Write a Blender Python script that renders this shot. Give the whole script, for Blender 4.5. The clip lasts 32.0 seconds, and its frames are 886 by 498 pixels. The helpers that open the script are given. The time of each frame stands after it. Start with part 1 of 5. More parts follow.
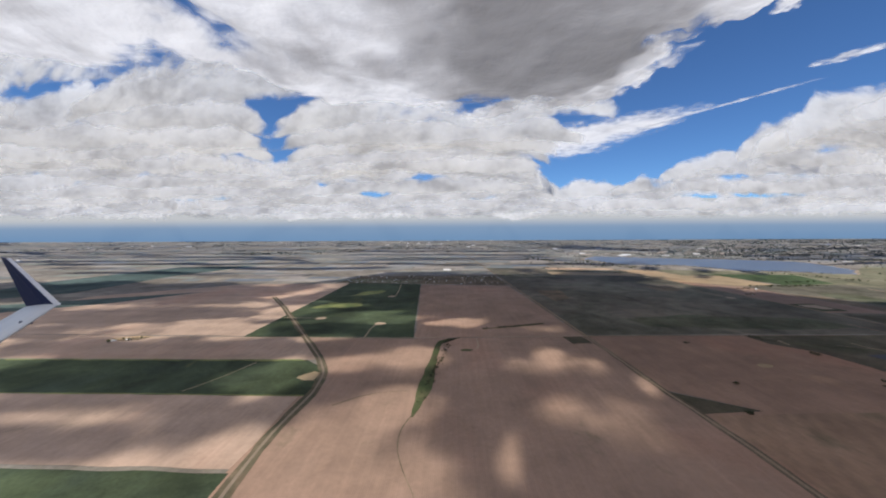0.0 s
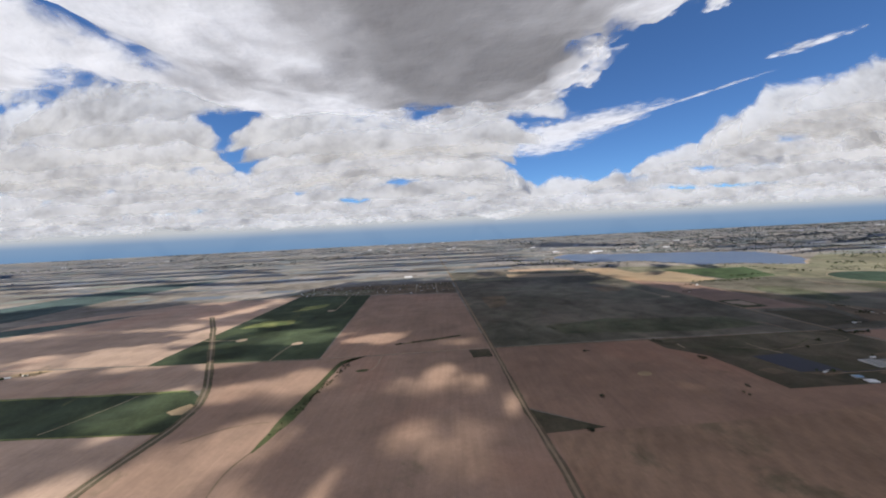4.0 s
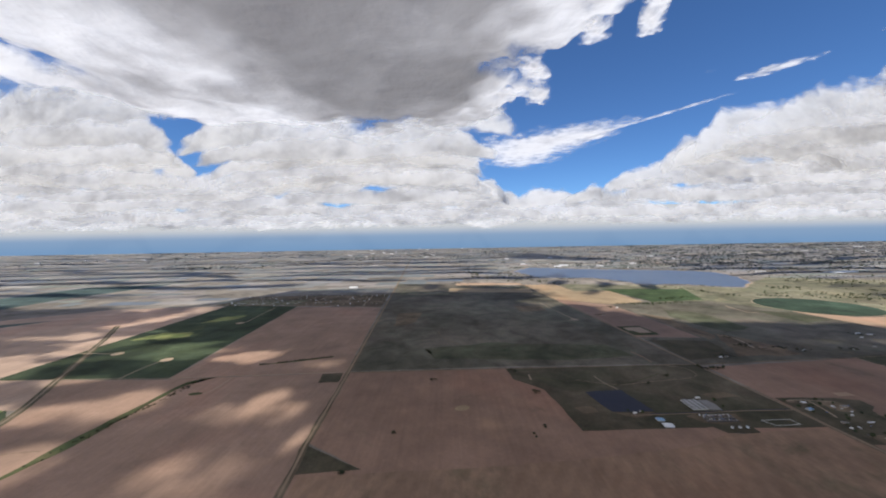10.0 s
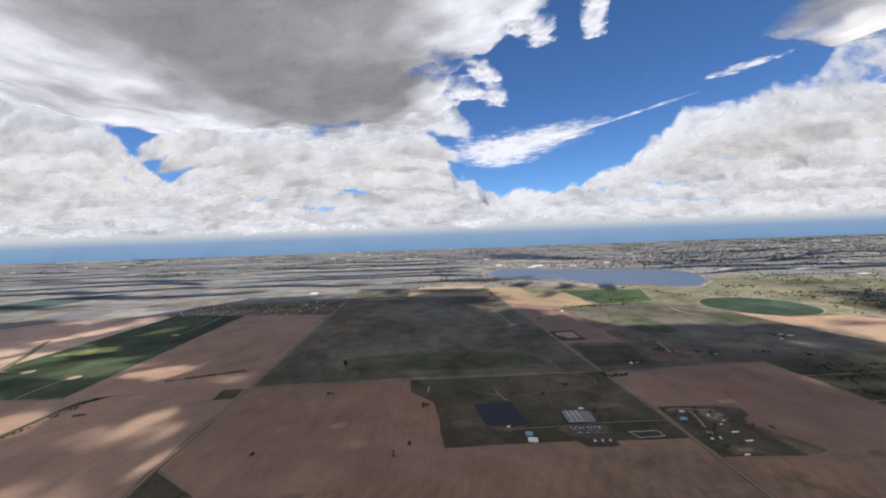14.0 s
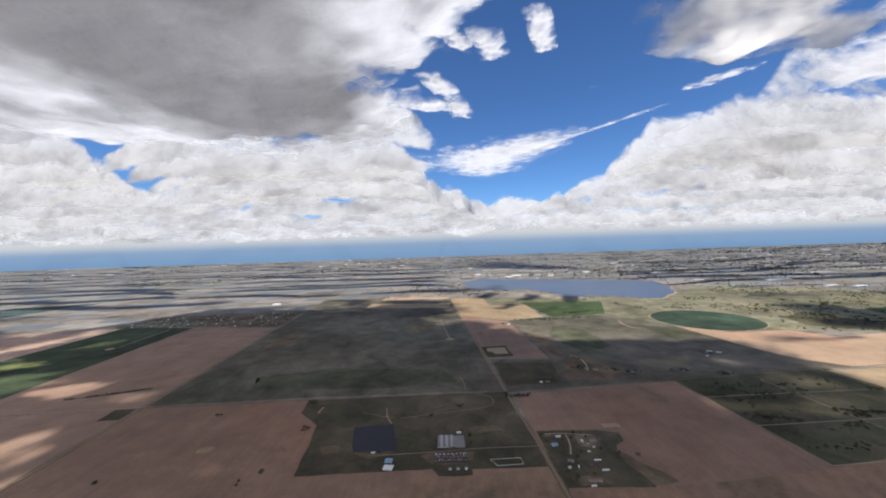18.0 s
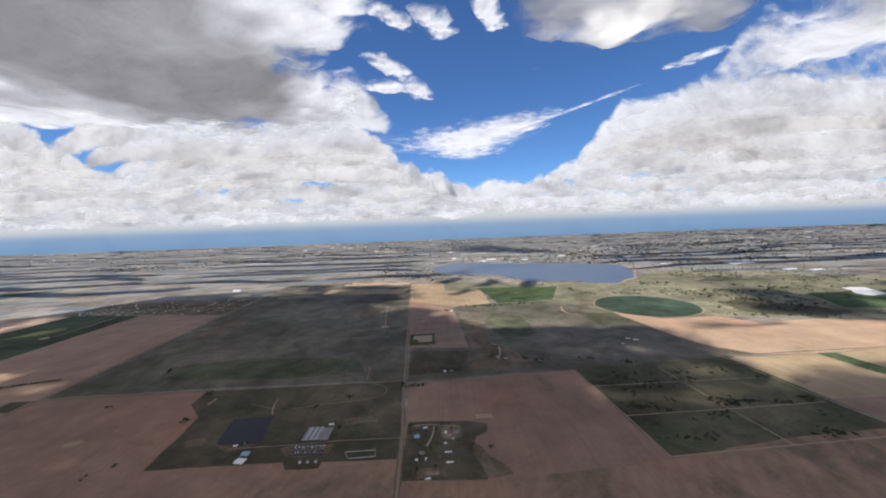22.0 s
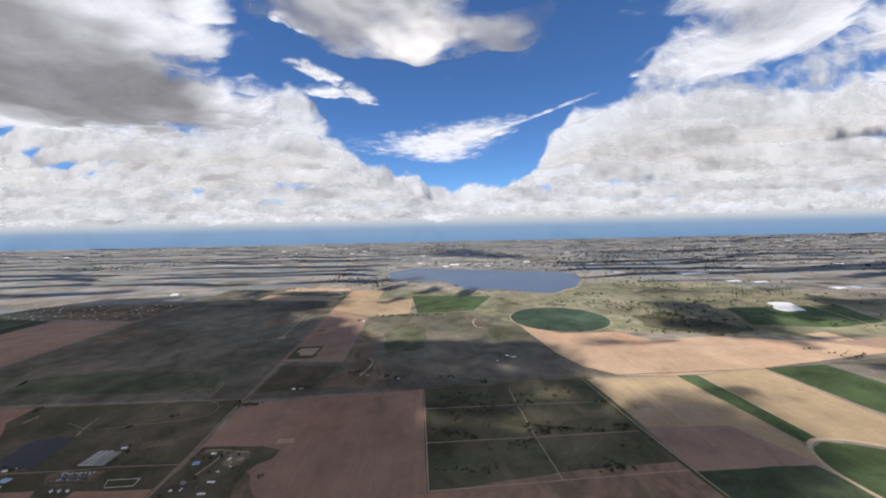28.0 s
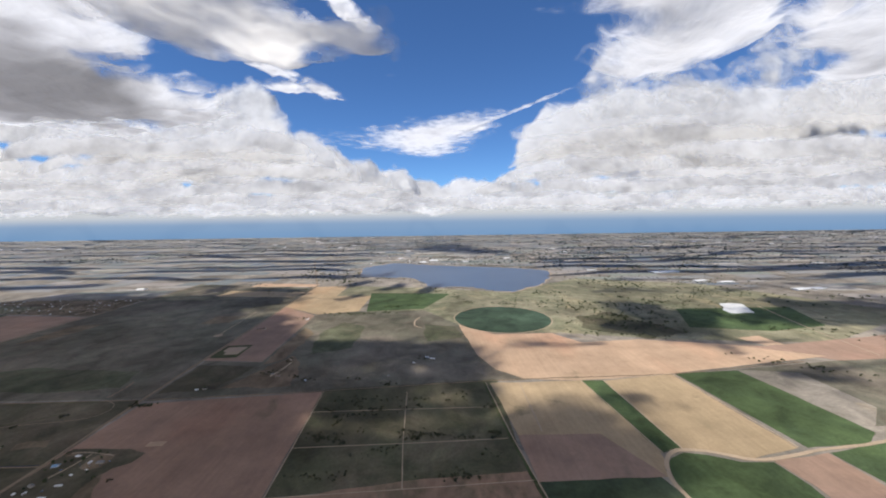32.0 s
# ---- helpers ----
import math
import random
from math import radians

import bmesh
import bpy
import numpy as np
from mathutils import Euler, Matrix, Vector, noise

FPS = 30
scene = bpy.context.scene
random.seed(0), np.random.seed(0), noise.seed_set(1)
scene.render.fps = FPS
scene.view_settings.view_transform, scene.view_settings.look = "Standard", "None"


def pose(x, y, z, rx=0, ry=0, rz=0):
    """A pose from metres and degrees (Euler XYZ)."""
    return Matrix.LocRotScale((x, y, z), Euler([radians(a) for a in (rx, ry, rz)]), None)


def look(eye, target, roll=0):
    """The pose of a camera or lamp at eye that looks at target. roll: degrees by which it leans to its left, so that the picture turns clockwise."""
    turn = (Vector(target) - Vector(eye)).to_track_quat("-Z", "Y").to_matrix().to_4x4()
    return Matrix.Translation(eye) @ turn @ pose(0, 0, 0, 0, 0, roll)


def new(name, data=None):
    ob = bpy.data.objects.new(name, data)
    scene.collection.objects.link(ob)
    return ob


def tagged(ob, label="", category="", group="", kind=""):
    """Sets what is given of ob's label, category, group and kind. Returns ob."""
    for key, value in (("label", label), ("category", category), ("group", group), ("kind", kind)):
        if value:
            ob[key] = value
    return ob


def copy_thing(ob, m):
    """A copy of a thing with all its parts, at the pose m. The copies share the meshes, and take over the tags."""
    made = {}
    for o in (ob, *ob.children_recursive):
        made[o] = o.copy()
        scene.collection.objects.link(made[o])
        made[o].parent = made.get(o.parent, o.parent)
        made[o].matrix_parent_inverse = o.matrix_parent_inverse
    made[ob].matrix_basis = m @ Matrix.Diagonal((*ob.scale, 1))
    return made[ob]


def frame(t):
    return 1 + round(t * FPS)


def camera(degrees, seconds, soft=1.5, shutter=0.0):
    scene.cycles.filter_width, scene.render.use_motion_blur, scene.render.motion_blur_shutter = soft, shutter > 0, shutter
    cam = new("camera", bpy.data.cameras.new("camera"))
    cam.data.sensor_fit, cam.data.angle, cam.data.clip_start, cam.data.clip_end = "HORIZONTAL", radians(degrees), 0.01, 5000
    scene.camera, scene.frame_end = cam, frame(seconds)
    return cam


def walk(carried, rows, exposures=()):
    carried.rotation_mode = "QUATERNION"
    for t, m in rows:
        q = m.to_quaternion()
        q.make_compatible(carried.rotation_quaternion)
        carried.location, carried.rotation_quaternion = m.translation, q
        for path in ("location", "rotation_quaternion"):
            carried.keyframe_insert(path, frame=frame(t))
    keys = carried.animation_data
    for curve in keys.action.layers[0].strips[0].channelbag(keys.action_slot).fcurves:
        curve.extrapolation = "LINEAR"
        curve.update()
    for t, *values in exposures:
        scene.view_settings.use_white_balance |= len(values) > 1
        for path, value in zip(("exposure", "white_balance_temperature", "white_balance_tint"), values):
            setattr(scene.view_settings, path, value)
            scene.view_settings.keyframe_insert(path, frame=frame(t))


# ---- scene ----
cam = camera(104.6, 32.0, 2.0)
PATH = [
    (0, (0.002, 0.029, 72.996), (-0.069, 2.025, 72.895), -0.3),
    (0.5, (7.769, 0.946, 74.067), (7.706, 2.939, 73.915), -0.4),
    (1, (15.859, 2.179, 75.717), (15.814, 4.158, 75.433), -0.8),
    (1.5, (23.898, 1.693, 76.607), (23.87, 3.678, 76.371), -1.0),
    (2, (31.886, 2.252, 77.744), (31.869, 4.234, 77.476), -1.2),
    (2.5, (39.766, 2.343, 78.698), (39.751, 4.333, 78.498), -1.5),
    (3, (47.581, 2.818, 80.222), (47.56, 4.806, 80.007), -2.1),
    (3.5, (55.56, 2.828, 81.283), (55.532, 4.821, 81.124), -2.7),
    (5.5, (87.957, 3.367, 85.639), (87.899, 5.365, 85.592), -2.5),
    (6, (95.894, 3.84, 86.357), (95.838, 5.838, 86.303), -1.7),
    (6.5, (103.837, 4.549, 86.96), (103.794, 6.547, 86.875), -1.2),
    (7, (111.713, 4.655, 87.539), (111.669, 6.654, 87.478), -1.3),
    (7.5, (119.705, 5.314, 88.794), (119.656, 7.312, 88.73), -1.4),
    (8, (127.483, 5.431, 89.248), (127.435, 7.429, 89.196), -1.5),
    (8.5, (135.53, 5.371, 90.368), (135.487, 7.371, 90.325), -1.5),
    (9, (143.536, 5.8, 91.598), (143.501, 7.8, 91.561), -1.3),
    (9.5, (151.421, 6.12, 91.556), (151.393, 8.119, 91.5), -1.1),
    (10, (159.673, 6.242, 91.707), (159.652, 8.241, 91.639), -1.0),
    (10.5, (167.476, 6.983, 92.63), (167.462, 8.982, 92.552), -1.1),
    (11, (175.457, 7.343, 93.476), (175.443, 9.342, 93.394), -1.2),
    (11.5, (183.504, 7.553, 94.416), (183.491, 9.552, 94.363), -1.4),
    (12, (191.637, 7.626, 94.89), (191.637, 9.626, 94.849), -1.3),
    (12.5, (199.632, 8.119, 95.407), (199.637, 10.118, 95.356), -1.4),
    (13, (207.719, 8.997, 96.85), (207.729, 10.995, 96.759), -1.7),
    (13.5, (215.892, 9.168, 96.935), (215.902, 11.166, 96.847), -1.9),
    (14, (224.18, 9.206, 97.345), (224.184, 11.204, 97.276), -2.0),
    (14.5, (232.235, 9.391, 98.5), (232.232, 11.39, 98.455), -2.1),
    (16.5, (266.576, 11.349, 99.783), (266.59, 13.347, 99.679), -1.5),
    (17, (274.948, 11.311, 100.37), (274.952, 13.311, 100.332), -1.7),
    (17.5, (283.368, 12.159, 101.116), (283.371, 14.158, 101.044), -1.8),
    (18, (291.821, 12.231, 101.591), (291.825, 14.23, 101.564), -1.9),
    (18.5, (300.191, 13.197, 101.736), (300.19, 15.195, 101.644), -1.9),
    (19, (308.499, 13.323, 102.092), (308.495, 15.322, 102.021), -1.8),
    (19.5, (316.809, 13.761, 102.386), (316.805, 15.758, 102.29), -1.6),
    (20, (325.727, 13.999, 103.017), (325.727, 15.998, 102.942), -1.5),
    (20.5, (334.126, 14.314, 103.752), (334.133, 16.311, 103.653), -1.1),
    (21, (342.677, 14.91, 104.362), (342.689, 16.906, 104.241), -1.3),
    (21.5, (351.09, 14.741, 104.3), (351.101, 16.739, 104.208), -1.8),
    (22, (359.632, 15.211, 104.86), (359.648, 17.206, 104.73), -2.1),
    (22.5, (366.933, 15.319, 104.948), (366.954, 17.316, 104.834), -1.9),
    (23, (375.506, 15.082, 105.595), (375.521, 17.081, 105.531), -1.6),
    (23.5, (383.975, 15.524, 106.54), (383.984, 17.523, 106.481), -1.3),
    (24, (392.581, 15.585, 107.052), (392.582, 17.584, 107.008), -1.2),
    (24.5, (401.227, 15.764, 107.679), (401.228, 17.764, 107.641), -1.2),
    (25, (409.788, 16.802, 108.098), (409.793, 18.798, 107.979), -1.2),
    (25.5, (418.486, 16.939, 108.567), (418.497, 18.935, 108.448), -1.0),
    (27.5, (455.81, 18.792, 111.318), (455.835, 20.789, 111.208), -1.2),
    (28, (464.669, 19.324, 112.199), (464.693, 21.32, 112.076), -1.2),
    (28.5, (473.433, 18.734, 112.053), (473.455, 20.731, 111.945), -1.2),
    (29, (482.391, 18.863, 113.174), (482.402, 20.862, 113.116), -1.4),
    (29.5, (491.253, 19.795, 114.627), (491.256, 21.793, 114.53), -1.5),
    (30, (500.265, 19.453, 114.736), (500.268, 21.45, 114.626), -1.5),
    (30.5, (509.338, 19.975, 115.788), (509.34, 21.971, 115.653), -1.3),
    (31, (518.293, 20.783, 116.589), (518.29, 22.773, 116.39), -1.4),
    (31.5, (527.42, 21.159, 117.427), (527.423, 23.146, 117.204), -1.2),
    (32, (536.545, 20.55, 118.152), (536.55, 22.544, 117.989), -0.8),
]
walk(cam, [(t, look(eye, target, roll)) for t, eye, target, roll in PATH], [(0.0, 0.05), (6.0, 0.13), (13.0, 0.25), (22.0, 0.28), (32.0, 0.26)])

# The plan is a landscape at one seventh of its true size: a mile between section roads is 230 m.

# ---- light ----
SUN_ELEVATION, SUN_FROM = radians(64.5), Vector((-0.48, -0.877, 0))
world = bpy.data.worlds.new("sky")
scene.world = world
world.use_nodes = True
wn = world.node_tree.nodes
wl = world.node_tree.links
sky = wn.new("ShaderNodeTexSky")
sky.sky_type, sky.sun_disc = "NISHITA", False
sky.sun_elevation, sky.sun_rotation = SUN_ELEVATION, math.atan2(SUN_FROM.x, SUN_FROM.y)
sky.altitude, sky.air_density, sky.dust_density, sky.ozone_density = 2000, 1.0, 0.3, 2.0
wn["Background"].inputs["Strength"].default_value = 0.098
tint = wn.new("ShaderNodeMix")
tint.data_type, tint.blend_type = "RGBA", "MULTIPLY"
tint.inputs[0].default_value, tint.inputs[7].default_value = 1.0, (0.55, 0.84, 1.17, 1)
wl.new(sky.outputs["Color"], tint.inputs[6])
wl.new(tint.outputs[2], wn["Background"].inputs["Color"])
sun = new("sun", bpy.data.lights.new("sun", "SUN"))
sun.data.energy, sun.data.angle, sun.data.color = 4.0, radians(1.2), (1.0, 0.94, 0.85)
sun_way = Vector((SUN_FROM.x * math.cos(SUN_ELEVATION), SUN_FROM.y * math.cos(SUN_ELEVATION), math.sin(SUN_ELEVATION)))
sun.matrix_world = look(tuple(sun_way * 1000), (0, 0, 0))


# ---- small tools ----
def part(name, data, material, parent=None, label=""):
    """Links a mesh or bmesh as one object, under a thing where one is given."""
    if isinstance(data, bmesh.types.BMesh):
        me = bpy.data.meshes.new(name)
        data.to_mesh(me)
        data.free()
    else:
        me = data
    if material is not None and not me.materials:
        me.materials.append(material)
    ob = new(name, me)
    if parent is not None:
        ob.parent = parent
    if label:
        ob["label"] = label
    return ob


def mesh(name, verts, faces):
    me = bpy.data.meshes.new(name)
    me.from_pydata([tuple(v) for v in verts], [], faces)
    return me


def lattice(ix, iy, seed):
    h = (ix.astype(np.int64) * 374761393 + iy.astype(np.int64) * 668265263 + seed * 974711) & 0xFFFFFFFF
    h = ((h ^ (h >> 13)) * 1274126177) & 0xFFFFFFFF
    return ((h ^ (h >> 16)) & 0xFFFFFF) / float(0xFFFFFF)


def value_noise(x, y, seed=0):
    x, y = np.asarray(x, float), np.asarray(y, float)
    ix, iy = np.floor(x), np.floor(y)
    fx, fy = x - ix, y - iy
    ux, uy = fx * fx * (3 - 2 * fx), fy * fy * (3 - 2 * fy)
    a, b = lattice(ix, iy, seed), lattice(ix + 1, iy, seed)
    c, d = lattice(ix, iy + 1, seed), lattice(ix + 1, iy + 1, seed)
    return (a + (b - a) * ux) * (1 - uy) + (c + (d - c) * ux) * uy


def fbm(x, y, size, octaves=4, seed=0):
    """Layered noise about 0, from -1 to 1."""
    total, amp, norm = 0.0, 1.0, 0.0
    for k in range(octaves):
        total = total + amp * (2 * value_noise(np.asarray(x) / size + 17.3 * k, np.asarray(y) / size - 9.1 * k, seed + k) - 1)
        norm, amp, size = norm + amp, amp * 0.5, size * 0.5
    return total / norm * 1.6


def edge_distance(x, y, loop):
    """Distance from points to a closed outline, negative inside."""
    x, y = np.asarray(x, float), np.asarray(y, float)
    best, inside = np.full(x.shape, 1e9), np.zeros(x.shape, bool)
    for (ax, ay), (bx, by) in zip(loop, loop[1:] + loop[:1]):
        dx, dy = bx - ax, by - ay
        t = np.clip(((x - ax) * dx + (y - ay) * dy) / (dx * dx + dy * dy), 0, 1)
        best = np.minimum(best, np.hypot(x - ax - t * dx, y - ay - t * dy))
        crosses = ((ay > y) != (by > y)) & (x < (bx - ax) * (y - ay) / (by - ay + 1e-12) + ax)
        inside ^= crosses
    return np.where(inside, -best, best)


# ---- materials ----
class Nodes:
    """Short hand for building one node material."""

    def __init__(self, name):
        self.mat = bpy.data.materials.new(name)
        self.mat.use_nodes = True
        self.tree = self.mat.node_tree
        self.bsdf = self.tree.nodes["Principled BSDF"]
        self.out = self.tree.nodes["Material Output"]
        self.place = self.add("ShaderNodeNewGeometry").outputs["Position"]

    def add(self, kind, **inputs):
        node = self.tree.nodes.new(kind)
        for key, value in inputs.items():
            self.put(node, key.replace("_", " "), value)
        return node

    def put(self, node, key, value):
        if isinstance(value, bpy.types.NodeSocket):
            self.tree.links.new(value, node.inputs[key])
        else:
            node.inputs[key].default_value = value

    def noise(self, scale, detail=5.0, rough=0.6, place=None, distortion=0.0):
        node = self.add("ShaderNodeTexNoise", Scale=scale, Detail=detail, Roughness=rough, Distortion=distortion)
        self.tree.links.new(self.place if place is None else place, node.inputs["Vector"])
        return node.outputs["Fac"]

    def stretch(self, sx, sy, sz=1.0, turn=0.0, place=None):
        node = self.add("ShaderNodeMapping", Scale=(sx, sy, sz), Rotation=(0, 0, turn))
        self.tree.links.new(self.place if place is None else place, node.inputs["Vector"])
        return node.outputs["Vector"]

    def ramp(self, fac, *stops):
        node = self.add("ShaderNodeValToRGB", Fac=fac)
        el = node.color_ramp.elements
        while len(el) < len(stops):
            el.new(0.5)
        for e, (pos, col) in zip(el, stops):
            e.position, e.color = pos, (*col, 1) if len(col) == 3 else col
        return node.outputs["Color"]

    def level(self, fac, low, high, a=0.0, b=1.0):
        node = self.tree.nodes.new("ShaderNodeMapRange")
        node.interpolation_type = "SMOOTHSTEP"
        for key, value in (("Value", fac), ("From Min", low), ("From Max", high), ("To Min", a), ("To Max", b)):
            self.put(node, key, value)
        return node.outputs["Result"]

    def mix(self, fac, a, b, how="MIX"):
        node = self.tree.nodes.new("ShaderNodeMix")
        node.data_type, node.blend_type = "RGBA", how
        for key, value in ((0, fac), (6, a), (7, b)):
            if isinstance(value, bpy.types.NodeSocket):
                self.tree.links.new(value, node.inputs[key])
            else:
                node.inputs[key].default_value = (*value, 1) if isinstance(value, tuple) and len(value) == 3 else value
        return node.outputs[2]

    def math(self, how, a, b=0.0):
        node = self.tree.nodes.new("ShaderNodeMath")
        node.operation = how
        self.put(node, 0, a)
        self.put(node, 1, b)
        return node.outputs[0]

    def bump(self, height, strength=0.3, distance=1.0):
        node = self.add("ShaderNodeBump", Strength=strength, Distance=distance, Height=height)
        self.put(self.bsdf, "Normal", node.outputs["Normal"])

    def done(self, color, rough=0.95, spec=0.1, metal=0.0):
        self.put(self.bsdf, "Base Color", color if isinstance(color, bpy.types.NodeSocket) else (*color, 1))
        self.put(self.bsdf, "Roughness", rough)
        self.put(self.bsdf, "Metallic", metal)
        self.put(self.bsdf, "Specular IOR Level", spec)
        return self.mat


def blotches(n, col, amount=0.5, twist=0.8):
    """Uneven tone at three scales: drifts over a field, stains, and clods or tufts."""
    drift = n.noise(0.007, 4, 0.5, distortion=twist * 1.2)
    stain = n.noise(0.045, 7, 0.68, distortion=twist * 0.6)
    clod = n.noise(0.55, 5, 0.72)
    grey = lambda fac, lo, hi, k: n.ramp(fac, (lo, (0.5 - k,) * 3), (hi, (0.5 + k,) * 3))  # noqa: E731
    col = n.mix(amount, col, grey(drift, 0.35, 0.66, 0.26), "OVERLAY")
    col = n.mix(amount, col, grey(stain, 0.34, 0.68, 0.3), "OVERLAY")
    col = n.mix(amount * 0.5, col, grey(clod, 0.3, 0.7, 0.3), "OVERLAY")
    n.bump(clod, 0.3, 0.5)
    return col


def soil(name, base, vary=0.35, rows=0.0, turn=0.0, weed=(0.11, 0.1, 0.06), weed_at=0.66):
    """Bare or thinly grown farmland: broad stains, clods, faint drill rows and weedy patches."""
    n = Nodes(name)
    warm = (min(1, base[0] * 1.12), base[1] * 0.96, base[2] * 0.92)
    cool = (base[0] * (1 - vary * 0.5), base[1] * (1 - vary * 0.42), base[2] * (1 - vary * 0.36))
    col = n.ramp(n.noise(0.011, 6, 0.6, n.stretch(1, 0.6, 1, turn), distortion=0.15), (0.3, cool), (0.52, base), (0.74, warm))
    where = n.level(n.noise(0.028, 8, 0.7, distortion=0.6), weed_at - 0.07, weed_at + 0.1, 0.0, 0.7)
    col = n.mix(where, col, weed)
    streak = n.noise(0.5, 4, 0.6, n.stretch(0.9, 0.03, 1, turn))
    col = n.mix(0.14, col, n.ramp(streak, (0.3, (0.25, 0.25, 0.25)), (0.7, (0.75, 0.75, 0.75))), "OVERLAY")
    if rows:
        wave = n.add("ShaderNodeTexWave", Scale=rows, Distortion=3.0, Detail=3.0)
        n.tree.links.new(n.stretch(1, 0.04, 1, turn), wave.inputs["Vector"])
        col = n.mix(0.1, col, n.ramp(wave.outputs["Fac"], (0.2, (0.3, 0.3, 0.3)), (0.8, (0.7, 0.7, 0.7))), "OVERLAY")
    return n.done(blotches(n, col, 0.26, 0.1))


def growth(name, base, stain, patch=0.02, rows=0.0, turn=0.0, dry=None, dry_at=0.62, amount=0.6):
    """Crop or grass: two tones in broad patches, mottled tufts and dry spots."""
    n = Nodes(name)
    col = n.ramp(n.noise(patch, 8, 0.66, distortion=0.9), (0.36, stain), (0.6, base))
    if rows:
        wave = n.add("ShaderNodeTexWave", Scale=rows, Distortion=1.0, Detail=2.0)
        n.tree.links.new(n.stretch(1, 0.03, 1, turn), wave.inputs["Vector"])
        col = n.mix(0.1, col, n.ramp(wave.outputs["Fac"], (0.2, (0.3, 0.3, 0.3)), (0.8, (0.7, 0.7, 0.7))), "OVERLAY")
    if dry:
        where = n.level(n.noise(0.016, 8, 0.68, n.stretch(1, 0.55), distortion=0.7), dry_at - 0.07, dry_at + 0.09)
        col = n.mix(where, col, dry)
    return n.done(blotches(n, col, amount))


def plain(name, base, rough=0.8, vary=0.18, scale=1.2, spec=0.2, metal=0.0):
    """Paint, roofing, gravel and the like: slight stains at two scales."""
    n = Nodes(name)
    a = n.noise(scale, 5, 0.65)
    b = n.noise(scale * 0.13, 3, 0.5)
    col = n.ramp(n.math("ADD", n.math("MULTIPLY", a, 0.6), n.math("MULTIPLY", b, 0.4)), (0.3, tuple(c * (1 - vary) for c in base)), (0.7, tuple(min(1, c * (1 + vary)) for c in base)))
    return n.done(col, rough, spec, metal)


M_GROUND = growth("prairie", (0.182, 0.164, 0.14), (0.218, 0.19, 0.156), patch=0.006, dry=(0.25, 0.2, 0.13), dry_at=0.66)
M_PASTURE = growth("pasture", (0.108, 0.103, 0.076), (0.138, 0.118, 0.092), patch=0.012, dry=(0.17, 0.13, 0.085), dry_at=0.68)
M_YARD = growth("yard_grass", (0.07, 0.066, 0.042), (0.105, 0.086, 0.06), patch=0.03, dry=(0.16, 0.125, 0.085), dry_at=0.68)
M_MEADOW = growth("meadow", (0.155, 0.152, 0.096), (0.21, 0.19, 0.13), patch=0.014, dry=(0.28, 0.24, 0.15), dry_at=0.6)
M_PLOT = growth("plot_grass", (0.078, 0.078, 0.046), (0.108, 0.092, 0.062), patch=0.02, dry=(0.14, 0.125, 0.075), dry_at=0.66)
M_WHEAT = growth("young_wheat", (0.05, 0.066, 0.036), (0.04, 0.054, 0.036), patch=0.02, rows=0.5, turn=1.57, dry=(0.2, 0.19, 0.07), dry_at=0.7)
M_CIRCLE = growth("watered_crop", (0.05, 0.076, 0.05), (0.042, 0.066, 0.045), patch=0.02)
M_CROP = growth("irrigated_crop", (0.06, 0.088, 0.038), (0.05, 0.074, 0.036), patch=0.02, rows=0.6)
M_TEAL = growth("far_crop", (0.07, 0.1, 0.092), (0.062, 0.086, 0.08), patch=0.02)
M_SOIL = soil("fallow_soil", (0.278, 0.187, 0.14), rows=0.5)
M_SOIL_E = soil("tilled_soil", (0.262, 0.168, 0.122), rows=0.8, turn=0.05)
M_SOIL_S = soil("drab_soil", (0.25, 0.163, 0.112), 0.4, rows=0.6, turn=1.5, weed=(0.1, 0.09, 0.055), weed_at=0.56)
M_PINK = soil("pale_soil", (0.36, 0.26, 0.2), rows=0.4, turn=1.57)
M_TAN = soil("dry_stubble", (0.335, 0.25, 0.155), 0.2, rows=0.5)
M_SAND = soil("bare_dirt", (0.4, 0.28, 0.19), 0.2)
M_ROAD = plain("gravel_road", (0.235, 0.175, 0.12), 0.95, 0.2, 0.5)
M_TRACK = growth("road_shoulder", (0.13, 0.105, 0.07), (0.18, 0.135, 0.095), patch=0.08)
M_WORN = growth("worn_ground", (0.125, 0.098, 0.064), (0.165, 0.12, 0.082), patch=0.05, dry=(0.2, 0.145, 0.1), dry_at=0.6)
M_ASPHALT = plain("dirt_highway", (0.2, 0.155, 0.115), 0.9, 0.2, 0.5)
M_PATH = plain("pale_dirt_path", (0.33, 0.255, 0.18), 0.95, 0.2, 0.6)


# ---- ground and fields ----
def wobbled(points, step=5.0, amount=0.5, seed=0):
    """A closed outline with its straight sides broken into short, slightly uneven runs."""
    out = []
    for k, (a, b) in enumerate(zip(points, points[1:] + points[:1])):
        a, b = Vector(a), Vector(b)
        n = max(1, min(60, int((b - a).length / step)))
        side = Vector((-(b - a).y, (b - a).x)).normalized()
        for i in range(n):
            p = a.lerp(b, i / n)
            if i:
                p = p + side * amount * float(fbm(p.x, p.y, 14.0, 3, seed + k))
            out.append((p.x, p.y))
    return out


